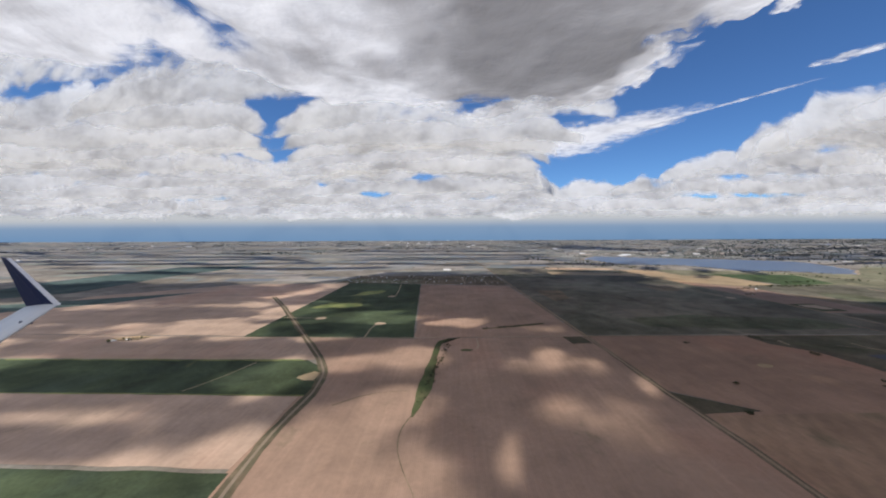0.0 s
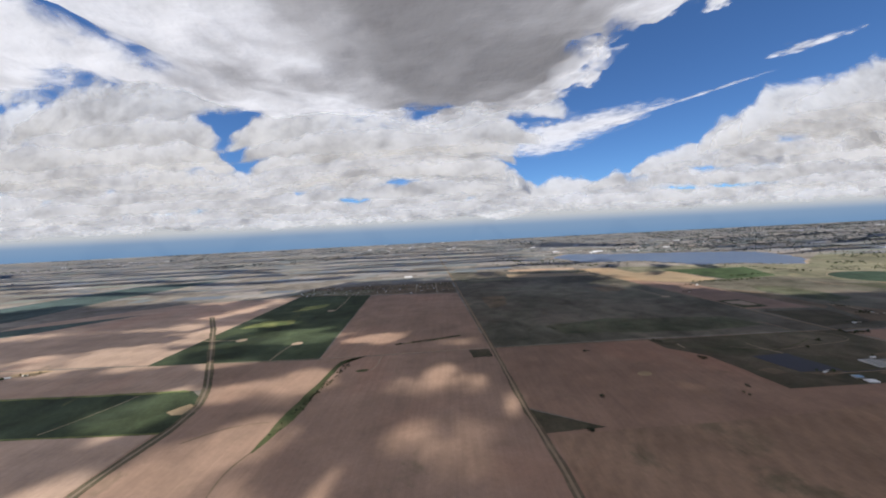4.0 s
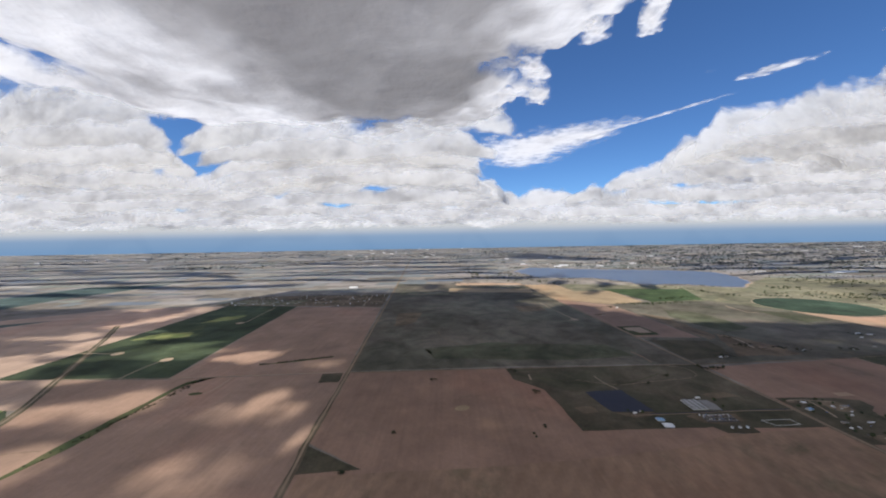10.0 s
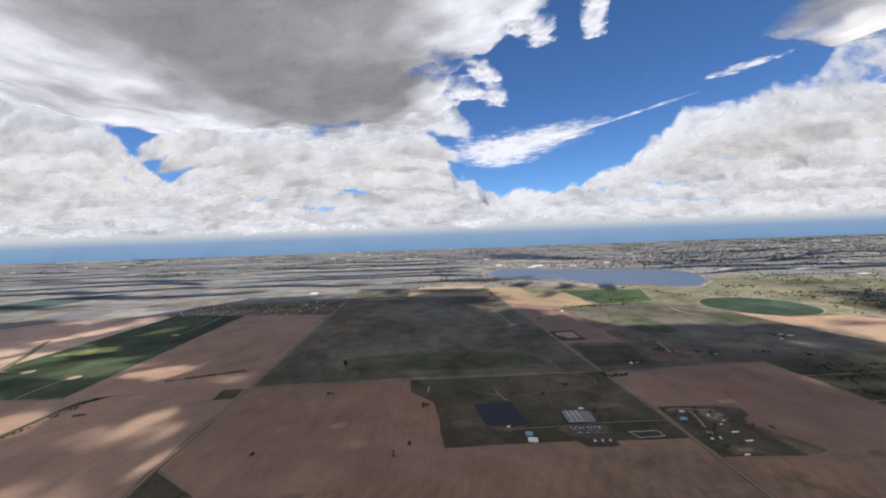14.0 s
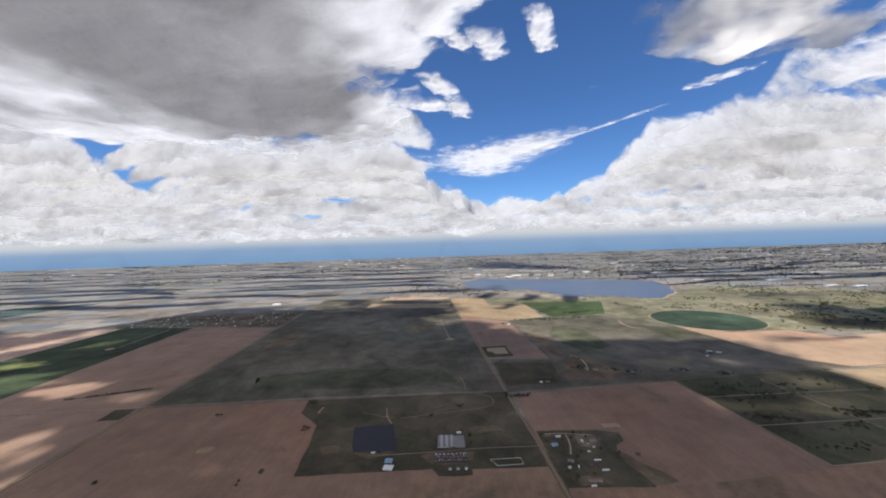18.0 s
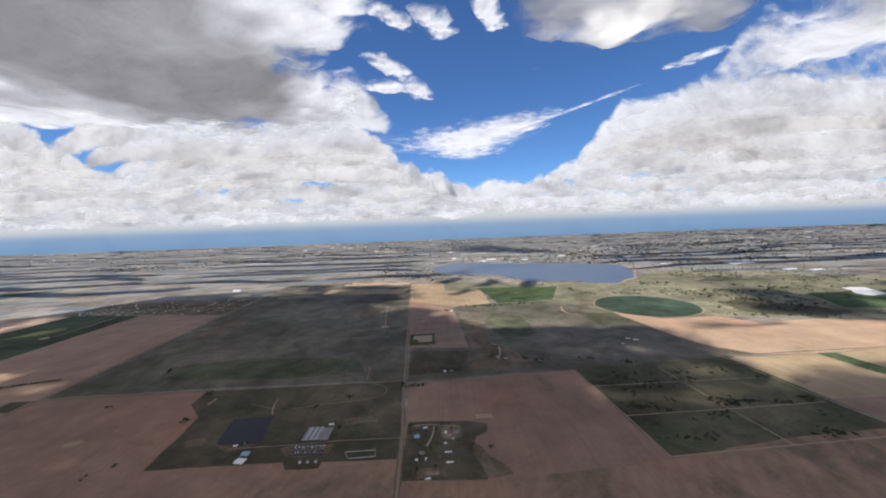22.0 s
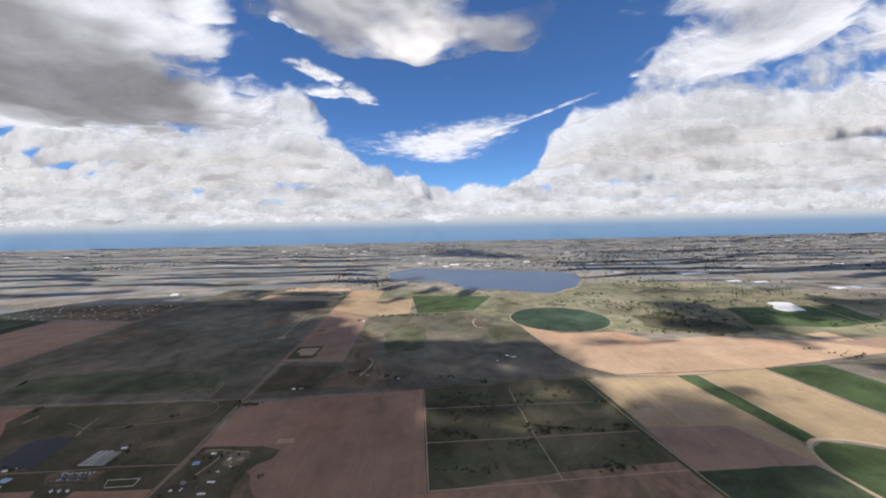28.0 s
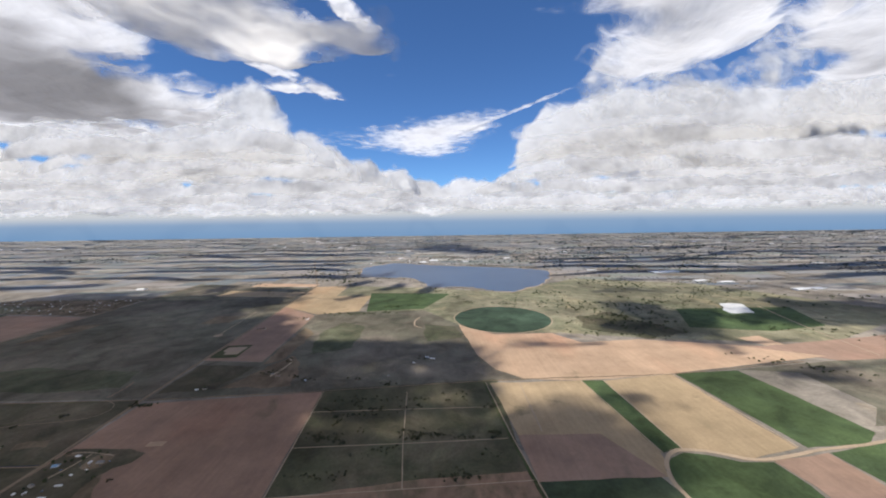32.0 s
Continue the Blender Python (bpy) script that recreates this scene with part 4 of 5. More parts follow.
def island_ramp(name, stops, fine=0.05):
    """Pieces of one mesh, each in its own tone."""
    n = Nodes(name)
    node = n.add("ShaderNodeNewGeometry")
    ramp = n.add("ShaderNodeValToRGB", Fac=node.outputs["Random Per Island"])
    ramp.color_ramp.interpolation = "CONSTANT"
    el = ramp.color_ramp.elements
    while len(el) < len(stops):
        el.new(0.5)
    for e, (pos, col) in zip(el, stops):
        e.position, e.color = pos, (*col, 1)
    grain = n.noise(fine, 6, 0.65)
    col = n.mix(0.35, ramp.outputs["Color"], n.ramp(grain, (0.3, (0.25, 0.25, 0.25)), (0.7, (0.75, 0.75, 0.75))), "OVERLAY")
    return n.done(col)


# several parcel tones lean to blue-grey: distance haze put into the colour
M_PARCEL = island_ramp("hazed_parcels", [(0.0, (0.2, 0.2, 0.19)), (0.2, (0.25, 0.225, 0.205)), (0.36, (0.22, 0.215, 0.21)), (0.47, (0.15, 0.165, 0.165)), (0.6, (0.2, 0.21, 0.18)), (0.72, (0.13, 0.15, 0.175)), (0.82, (0.26, 0.243, 0.225)), (0.93, (0.34, 0.315, 0.28))])
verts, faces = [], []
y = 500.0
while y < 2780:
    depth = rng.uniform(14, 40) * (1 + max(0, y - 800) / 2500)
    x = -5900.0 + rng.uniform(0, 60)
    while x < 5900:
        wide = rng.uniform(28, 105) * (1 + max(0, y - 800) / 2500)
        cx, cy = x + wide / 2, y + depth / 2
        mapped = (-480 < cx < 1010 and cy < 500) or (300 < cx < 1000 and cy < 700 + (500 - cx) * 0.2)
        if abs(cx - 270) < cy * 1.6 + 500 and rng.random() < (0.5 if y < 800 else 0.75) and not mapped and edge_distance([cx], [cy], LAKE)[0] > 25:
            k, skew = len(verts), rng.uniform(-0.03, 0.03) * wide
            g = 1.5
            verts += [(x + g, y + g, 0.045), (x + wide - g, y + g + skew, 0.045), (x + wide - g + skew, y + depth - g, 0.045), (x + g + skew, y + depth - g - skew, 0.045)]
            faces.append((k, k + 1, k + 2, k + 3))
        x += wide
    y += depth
tagged(part("far_farmland", mesh("far_farmland", verts, faces), M_PARCEL), "patchwork of distant fields, some toned blue-grey for haze", "farmland", kind="stuff")


def clump(r, h, seed, leaves=22):
    """Vertices and faces of one shrub or crown: leafy tufts set round a leaning core."""
    g = np.random.default_rng(seed)
    vs, fs = [], []
    for _ in range(leaves):
        a, e, q = g.uniform(0, 6.283), g.uniform(-0.5, 1.5), g.uniform(0.45, 1.0)
        c = Vector((r * q * math.cos(a) * math.cos(e), r * q * math.sin(a) * math.cos(e), h * 0.55 + h * 0.45 * q * math.sin(e)))
        s = r * g.uniform(0.3, 0.55)
        k = len(vs)
        for dx, dy, dz in ((1, 0, -0.2), (-0.5, 0.87, -0.3), (-0.5, -0.87, 0.1), (0, 0, 0.9), (0.1, 0.1, -0.7)):
            vs.append(c + Vector((dx, dy, dz)) * s * g.uniform(0.75, 1.25))
        fs += [(k, k + 1, k + 3), (k + 1, k + 2, k + 3), (k + 2, k, k + 3), (k + 1, k, k + 4), (k + 2, k + 1, k + 4), (k, k + 2, k + 4)]
    return vs, fs


def leafy(name, a, b):
    n = Nodes(name)
    node = n.add("ShaderNodeNewGeometry")
    col = n.ramp(node.outputs["Random Per Island"], (0.0, a), (1.0, b))
    return n.done(n.mix(0.4, col, n.ramp(n.noise(2.5, 4, 0.7), (0.3, (0.2, 0.2, 0.2)), (0.7, (0.8, 0.8, 0.8))), "OVERLAY"), 0.9, 0.1)


M_LEAF = leafy("tree_leaves", (0.03, 0.045, 0.022), (0.075, 0.085, 0.04))
M_SCRUB = leafy("scrub_leaves", (0.035, 0.04, 0.025), (0.07, 0.07, 0.04))
# far leaves are coloured bluer than near ones to paint in haze
M_FARLEAF = leafy("hazed_woods", (0.035, 0.045, 0.045), (0.068, 0.078, 0.078))
M_BARK = plain("bark", (0.12, 0.095, 0.07), 0.95, 0.3, 4)


def scatter(name, spots, material, label, category, leaves=6, kind="stuff"):
    """Many small clumps at the given (x, y, radius, height), joined."""
    vs, fs = [], []
    for i, (x, y, r, h) in enumerate(spots):
        a, f = clump(r, h, 1000 + i % 60, leaves)
        k = len(vs)
        vs += [(v.x + x, v.y + y, max(v.z, -0.02)) for v in a]
        fs += [tuple(k + q for q in t) for t in f]
    return tagged(part(name, mesh(name, vs, fs), material), label, category, kind=kind)


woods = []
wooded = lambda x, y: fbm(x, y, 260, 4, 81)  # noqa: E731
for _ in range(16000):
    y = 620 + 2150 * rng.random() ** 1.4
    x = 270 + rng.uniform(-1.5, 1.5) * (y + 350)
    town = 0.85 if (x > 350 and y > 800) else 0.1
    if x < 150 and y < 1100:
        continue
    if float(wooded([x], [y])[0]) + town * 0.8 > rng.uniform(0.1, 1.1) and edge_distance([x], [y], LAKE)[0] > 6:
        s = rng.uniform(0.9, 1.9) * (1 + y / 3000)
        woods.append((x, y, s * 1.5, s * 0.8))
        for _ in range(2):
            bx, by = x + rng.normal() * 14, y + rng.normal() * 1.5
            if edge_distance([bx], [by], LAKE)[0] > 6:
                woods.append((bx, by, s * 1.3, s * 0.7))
scatter("far_trees", woods[:15000], M_FARLEAF, "distant belts and groves of dark trees, toned blue-grey for haze", "trees", 4)

shore_trees = []
for a, b, n, w in (((355, 745), (470, 720), 34, 6), ((470, 715), (512, 640), 30, 6), ((505, 615), (590, 612), 30, 5), ((590, 612), (640, 575), 16, 5), ((555, 551), (578, 501), 26, 4), ((330, 880), (350, 770), 24, 10), ((300, 720), (360, 800), 60, 30), ((400, 1010), (760, 850), 120, 10), ((690, 515), (740, 430), 26, 14), ((700, 470), (830, 480), 30, 16), ((660, 370), (760, 350), 24, 4), ((740, 430), (790, 370), 30, 8), ((380, 457), (436, 453), 34, 2.5), ((436, 453), (482, 459), 16, 3), ((455, 484), (500, 494), 20, 3), ((250, 600), (420, 690), 40, 12), ((800, 620), (1000, 560), 60, 25), ((690, 400), (800, 440), 70, 14), ((820, 480), (1000, 560), 90, 25), ((880, 380), (1000, 330), 40, 10), ((780, 310), (850, 260), 30, 5), ((640, 520), (720, 470), 50, 18), ((520, 600), (560, 560), 16, 6), ((600, 500), (640, 490), 16, 5), ((860, 700), (1100, 640), 90, 30)):
    for _ in range(n):
        t = rng.random()
        x, y = a[0] + (b[0] - a[0]) * t + rng.normal() * w, a[1] + (b[1] - a[1]) * t + rng.normal() * w
        if edge_distance([x], [y], LAKE)[0] > 2:
            s = rng.uniform(0.6, 1.4)
            shore_trees.append((x, y, s * 1.1, s * 1.4))
for (cx, cy), (sx, sy), n in (((255, 850), (70, 95), 420), ((330, 700), (40, 30), 70), ((880, 640), (150, 70), 260), ((1050, 820), (220, 90), 420), ((720, 560), (70, 45), 70), ((800, 470), (70, 40), 90), ((745, 405), (36, 26), 130), ((1150, 470), (160, 60), 120)):
    for _ in range(n):
        x, y = cx + rng.normal() * sx * 0.6, cy + rng.normal() * sy * 0.6
        if edge_distance([x], [y], LAKE)[0] > 4 and fbm([x], [y], 38, 3, 29)[0] > rng.uniform(-0.35, 0.35):
            s = rng.uniform(0.7, 1.7)
            shore_trees.append((x, y, s * 1.3, s * 1.3))
scatter("lakeside_trees", shore_trees, M_LEAF, "dark trees and thickets along the lake shore", "trees", 9)

scrub = []
for cx, cy, n, w, h in ((543, 170, 18, 5, 4), (520, 199, 16, 3, 2), (532, 201, 22, 7, 2), (548, 199, 14, 5, 2), (566, 203, 14, 4, 3), (519, 232, 8, 3, 2), (480, 196, 12, 4, 3), (468, 200, 10, 5, 3), (486, 222, 22, 18, 1.2), (472, 216, 14, 2.5, 5), (486, 240, 16, 20, 6), (540, 238, 14, 16, 8), (505, 190, 10, 8, 3), (496, 262, 14, 6, 3), (470, 270, 10, 4, 2), (432, 270, 8, 4, 2), (422, 276, 8, 3, 2), (398, 284, 14, 5, 4), (405, 305, 10, 4, 5), (341, 236, 16, 6, 1.5), (332, 238, 8, 1.2, 3), (362, 438, 12, 5, 4), (334, 397, 8, 4, 2), (522, 308, 10, 6, 4), (380, 171, 4, 1, 1), (300, 225, 4, 2, 1), (282, 214, 3, 2, 1), (133, 164, 3, 0.6, 0.4), (199, 160, 4, 0.8, 2), (206, 168, 3, 0.6, 0.6), (117, 137, 5, 2, 0.4), (150, 224, 4, 3, 1), (203, 236, 8, 1.5, 6), (212, 205, 8, 2, 4)):
    for _ in range(n):
        s = rng.uniform(0.5, 1.1)
        scrub.append((cx + rng.normal() * w * 0.6, cy + rng.normal() * h * 0.6, s, s * 0.9))
for cy, n in ((171, 60), (200, 130), (204, 70), (229, 110), (240, 60), (186, 40)):
    for _ in range(n):
        s = rng.uniform(0.35, 1.0)
        x = rng.uniform(460, 572)
        if fbm([x], [cy * 3.0], 14, 2, 77)[0] > -0.08:
            scrub.append((x, cy + rng.normal() * 1.8, s, s * 0.8))
for _ in range(70):
    t = rng.random()
    scrub.append((20 + 50 * t + rng.normal() * 0.4, 254 + 16 * t + rng.normal() * 0.5, 0.7, 0.6))
for _ in range(90):
    t = rng.random()
    scrub.append((-3 - 13 * t + rng.normal() * 0.9, 230 - 88 * t, rng.uniform(0.3, 0.8), rng.uniform(0.3, 0.7)))
scatter("scrub", scrub, M_SCRUB, "low dark bushes along ditches, plots and yards", "bushes", 9)


# ---- trees as single things ----
def tree(x, y, h, seed, label):
    base = tagged(new("tree"), label, "tree", "farm trees")
    base.location = (x, y, 0)
    bm = bmesh.new()
    bmesh.ops.create_cone(bm, cap_ends=True, segments=7, radius1=h * 0.06, radius2=h * 0.025, depth=h * 0.6, matrix=Matrix.Translation((0, 0, h * 0.3)))
    for k in range(3):
        a = seed + k * 2.1
        bmesh.ops.create_cone(bm, cap_ends=True, segments=5, radius1=h * 0.025, radius2=h * 0.008, depth=h * 0.4, matrix=Matrix.Translation((0.1 * h * math.cos(a), 0.1 * h * math.sin(a), h * 0.6)) @ Euler((0.5 * math.cos(a + 1.57), 0.5 * math.sin(a + 1.57), 0)).to_matrix().to_4x4())
    part("trunk", bm, M_BARK, base)
    vs, fs = clump(h * 0.42, h * 0.95, seed, 46)
    part("crown", mesh("crown", [(v.x, v.y, v.z + h * 0.12) for v in vs], fs), M_LEAF, base)
    return base


tree_kinds = [tree(346.5, 183.2, 1.5, 1, "dark leafy tree in the homestead yard"), tree(343, 177.6, 1.2, 2, "dark leafy tree in the homestead yard"), tree(354, 185, 1.8, 3, "dark leafy tree in the homestead yard")]
TREES = [(341, 183), (349, 184), (351.5, 170), (346.5, 166), (355, 174), (362, 186), (343, 160), (354, 158), (346, 156), (365, 176), (361, 190), (357, 190), (372, 172), (340.5, 190), (336, 236), (339, 237.5), (342.5, 238), (345, 236.5), (347, 238.5), (331, 241), (258, 178.5), (252, 181), (299, 196), (303, 190), (303, 184), (-234, 219), (-228, 224), (-222, 222), (-218, 227), (-230, 216), (363, 260), (357, 259)]
for i, (x, y) in enumerate(TREES):
    s = 0.75 + 0.5 * rng.random()
    copy_thing(tree_kinds[i % 3], Matrix.Translation((x, y, 0)) @ Matrix.Rotation(rng.uniform(0, 6.28), 4, "Z") @ Matrix.Scale(s, 4))

# ---- buildings ----
M_WALL = plain("white_siding", (0.62, 0.6, 0.56), 0.8, 0.1)
M_WALL_TAN = plain("tan_siding", (0.4, 0.34, 0.27), 0.85, 0.12)
M_ROOF_WHITE = plain("white_metal_roof", (0.72, 0.72, 0.71), 0.45, 0.08, 1.0, 0.4)
M_ROOF_PALE = plain("dull_greenhouse_film", (0.38, 0.38, 0.37), 0.6, 0.15)
M_ROOF_GREY = plain("grey_shingles", (0.22, 0.21, 0.2), 0.9, 0.2)
M_ROOF_BLUE = plain("blue_metal_roof", (0.2, 0.34, 0.5), 0.5, 0.12, 1.0, 0.4)
M_ROOF_BROWN = plain("brown_shingles", (0.25, 0.16, 0.12), 0.9, 0.2)
M_GLASS = plain("dark_window", (0.04, 0.05, 0.06), 0.15, 0.1, 1, 0.5)
M_TRIM = plain("door_paint", (0.3, 0.12, 0.08), 0.6, 0.1)
M_TYRE = plain("tyre_rubber", (0.03, 0.03, 0.03), 0.9, 0.1)


def block(w, d, h, z=0.0, x=0.0, y=0.0):
    bm = bmesh.new()
    bmesh.ops.create_cube(bm, size=1, matrix=Matrix.Translation((x, y, z + h / 2)) @ Matrix.Diagonal((w, d, h, 1)))
    return bm


def building(name, x, y, w, d, h, turn, wall, roof, label, pitch=0.35, category="house", chimney=False, openings=3, group=""):
    """A walled building with a gabled roof that overhangs, a door and windows."""
    base = tagged(new(name), label, category, group)
    base.matrix_basis = pose(x, y, 0.04 if name == "warehouse" else 0.1, 0, 0, turn)
    part("wall", block(w, d, h), wall, base)
    rise, o = pitch * d / 2, 0.06 * d
    t = 0.05
    vs = []
    for s in (-1, 1):
        xx = s * (w / 2 + o)
        vs += [(xx, -d / 2 - o, h - o * pitch), (xx, 0, h + rise), (xx, d / 2 + o, h - o * pitch), (xx, d / 2 + o, h - o * pitch + t), (xx, 0, h + rise + t * 1.4), (xx, -d / 2 - o, h - o * pitch + t)]
    fs = [(0, 1, 4, 5), (1, 2, 3, 4), (6, 11, 10, 7), (7, 10, 9, 8), (0, 6, 7, 1), (1, 7, 8, 2), (5, 4, 10, 11), (4, 3, 9, 10), (0, 5, 11, 6), (2, 8, 9, 3)]
    part("roof", mesh("roof", vs, fs), roof, base)
    gable = [(-w / 2, -d / 2, h), (-w / 2, d / 2, h), (-w / 2, 0, h + rise), (w / 2, -d / 2, h), (w / 2, d / 2, h), (w / 2, 0, h + rise)]
    part("gable", mesh("gable", gable, [(0, 2, 1), (3, 4, 5), (0, 3, 5, 2), (1, 2, 5, 4)]), wall, base)
    part("door", block(min(0.16, w * 0.1), 0.02, min(0.32, h * 0.8), 0, -w * 0.28, -d / 2 - 0.01), M_TRIM, base)
    for k in range(openings):
        part("window", block(0.2, 0.02, 0.18, h * 0.45, -w * 0.05 + k * w * 0.18, -d / 2 - 0.01), M_GLASS, base)
    if chimney:
        part("chimney", block(0.12, 0.12, 0.35, h + rise * 0.4, w * 0.2, d * 0.15), M_ROOF_BROWN, base)
    return base


# homestead beside the paved road
building("house", 344.4, 180.8, 2.6, 1.9, 0.55, 10, M_WALL, M_ROOF_BLUE, "house with a bright blue metal roof", chimney=True)
building("house", 348.4, 187.8, 2.4, 1.3, 0.5, 0, M_WALL_TAN, M_ROOF_WHITE, "long low house with a pale roof", chimney=True)
building("barn", 364.3, 183, 3.0, 1.5, 0.7, 5, M_WALL_TAN, M_ROOF_GREY, "grey-roofed barn among parked machines", category="barn")
building("shed", 359, 183.2, 1.6, 1.0, 0.45, 80, M_WALL, M_ROOF_WHITE, "small white metal shed in the yard", category="shed", openings=1)
building("shed", 358.7, 174.6, 1.2, 0.7, 0.4, 0, M_WALL, M_ROOF_WHITE, "small white metal shed in the yard", category="shed", openings=1)
building("shed", 362.6, 178, 1.0, 0.6, 0.35, 0, M_WALL, M_ROOF_WHITE, "tiny white shed in the yard", category="shed", openings=1)
building("shed", 360, 168, 3.2, 0.7, 0.4, 3, M_WALL, M_ROOF_WHITE, "long narrow white stable shed", category="shed", openings=4)
building("shed", 360.4, 161, 3.2, 0.7, 0.4, 3, M_WALL, M_ROOF_WHITE, "long narrow white stable shed", category="shed", openings=4)
building("house", 347.6, 168, 2.4, 1.5, 0.5, -20, M_WALL_TAN, M_ROOF_GREY, "grey-roofed house behind dark trees", chimney=True)
building("shed", 349.6, 163.8, 1.6, 0.5, 0.4, 80, M_WALL, M_ROOF_WHITE, "narrow white shed in the yard", category="shed", openings=1)
building("shed", 345.4, 163.4, 1.0, 1.0, 0.4, 15, M_WALL, M_ROOF_WHITE, "square white shed in the yard", category="shed", openings=1)
building("stable", 353, 154.6, 5.5, 1.3, 0.6, 0, M_WALL_TAN, M_ROOF_BROWN, "long brown stable beside a paddock", category="stable", openings=4)
building("shed", 351, 151.5, 2.2, 0.7, 0.4, 8, M_WALL, M_ROOF_WHITE, "low white shed beside the stable", category="shed", openings=2)

# farm plot buildings
green = tagged(new("greenhouse"), "grey ridged greenhouse on the farm plot", "greenhouse")
green.matrix_basis = pose(290.2, 187, 0.1)
part("wall", block(8.0, 10.2, 0.5), M_WALL, green)
for k in range(6):
    x0 = -4.0 + k * 8.0 / 6
    w = 8.0 / 6
    vs = [(x0, -5.2, 0.5), (x0 + w, -5.2, 0.5), (x0 + w / 2, -5.2, 0.78), (x0, 5.2, 0.5), (x0 + w, 5.2, 0.5), (x0 + w / 2, 5.2, 0.78)]
    part("roof_bay", mesh("roof_bay", vs, [(0, 1, 2), (3, 5, 4), (0, 2, 5, 3), (2, 1, 4, 5)]), M_ROOF_PALE if k % 2 else M_ROOF_GREY, green)
building("packing_shed", 297, 186, 4.6, 9.5, 0.6, 0, M_WALL_TAN, M_ROOF_GREY, "dark-roofed packing shed beside the greenhouse", 0.12, "shed")
building("packing_shed", 297.4, 194.6, 2.4, 1.3, 0.5, 5, M_WALL, M_ROOF_WHITE, "small shed with a bright white roof", 0.2, "shed", openings=2)
building("shed", 263.2, 172.6, 3.2, 2.6, 0.5, -4, M_WALL, M_ROOF_BLUE, "blue-roofed machine shed on the farm plot", 0.2, "shed")
building("shed", 263.8, 167.4, 4.2, 3.2, 0.5, -8, M_WALL, M_ROOF_WHITE, "broad white-roofed shed at the field's edge", 0.15, "shed")
building("shed", 254.5, 179.3, 2.0, 1.0, 0.4, 20, M_WALL, M_ROOF_WHITE, "white shed at the end of the farm road", 0.3, "shed", openings=1)
building("house", 359.6, 257, 1.8, 1.5, 0.55, 0, M_WALL, M_ROOF_WHITE, "white house beside the narrow gravel road", chimney=True)
building("shed", 364.6, 258, 3.0, 0.8, 0.4, 4, M_WALL_TAN, M_ROOF_GREY, "long grey shed beside the white house", category="shed")
building("house", 337, 397, 2.2, 1.4, 0.5, 20, M_WALL, M_ROOF_WHITE, "white farmhouse beside the fallow strip")
building("shed", 331, 397.5, 2.6, 1.2, 0.5, 0, M_WALL_TAN, M_ROOF_BROWN, "brown shed beside the paved road", category="shed")
building("barn", 370.3, 431.7, 3.4, 2.0, 0.8, 60, M_WALL, M_ROOF_WHITE, "white barn among trees", category="barn")
building("house", 402, 281, 2.4, 1.6, 0.55, 30, M_WALL_TAN, M_ROOF_GREY, "grey-roofed farmhouse among trees")
building("barn", 408, 277, 3.4, 1.5, 0.7, 0, M_WALL_TAN, M_ROOF_BROWN, "brown barn beside a pale lane", category="barn")
building("house", 522, 310, 3.2, 1.6, 0.6, -10, M_WALL, M_ROOF_WHITE, "white farmhouse with a broad roof")
building("barn", 527, 306, 4.2, 1.6, 0.7, -15, M_WALL_TAN, M_ROOF_WHITE, "long pale-roofed barn beside the farmhouse", category="barn")
building("shed", 511.5, 298.5, 2.0, 1.2, 0.5, 0, M_WALL, M_ROOF_WHITE, "small white shed beside the farmhouse", category="shed")
building("house", 494, 275, 2.2, 1.5, 0.5, 10, M_WALL_TAN, M_ROOF_GREY, "grey-roofed house in a clump of trees")
building("house", 472, 270, 1.8, 1.3, 0.5, 0, M_WALL, M_ROOF_GREY, "small grey-roofed house beside the road")
building("house", 432.4, 269, 1.6, 1.2, 0.5, 0, M_WALL, M_ROOF_WHITE, "small pale-roofed house beside the road")
building("house", -224, 223.5, 2.6, 1.5, 0.5, 15, M_WALL, M_ROOF_WHITE, "white farmhouse in the pale field")
building("barn", -232, 220.5, 3.4, 1.5, 0.6, 10, M_WALL, M_ROOF_WHITE, "long white barn in the pale field", category="barn")
for x, y, w, d, a in ((1113.6, 563, 24, 12, 10), (1143, 566, 20, 12, 10), (1016, 650, 26, 9, 12), (1050, 633, 28, 9, 12), (1020, 760, 60, 22, 8), (880, 800, 22, 8, 0)):
    building("warehouse", x, y, w, d, 1.6, a, M_WALL, M_ROOF_WHITE, "long white-roofed warehouse beyond the fields", 0.06, "warehouse", openings=3, group="warehouses")

# village beyond the wheat
kinds = [building("house", -155, 500, 2.2, 1.5, 0.5, 0, M_WALL, M_ROOF_WHITE, "pale-roofed village house among trees", openings=2, group="village houses"), building("house", -148, 506, 2.4, 1.6, 0.55, 90, M_WALL_TAN, M_ROOF_GREY, "grey-roofed village house among trees", openings=2, group="village houses"), building("house", -140, 499, 2.0, 1.4, 0.5, 20, M_WALL, M_ROOF_BROWN, "brown-roofed village house among trees", openings=2, group="village houses")]
village_trees, n = [], 0
# lighter ground colours stand in for sun the deck keeps off the village
sheet("village_green", [(-172, 486), (-50, 478), (72, 464), (66, 560), (-150, 560)], M_WORN, 0.09, "village ground with lanes and yards, toned lighter for sunlight", 3.0, "yard")
sheet("village_green", [(-165, 492), (-120, 488), (-60, 480), (-50, 520), (-150, 530)], M_MEADOW, 0.1, "grass at the village edge, toned pale for sunlight", 4.0, "yard")
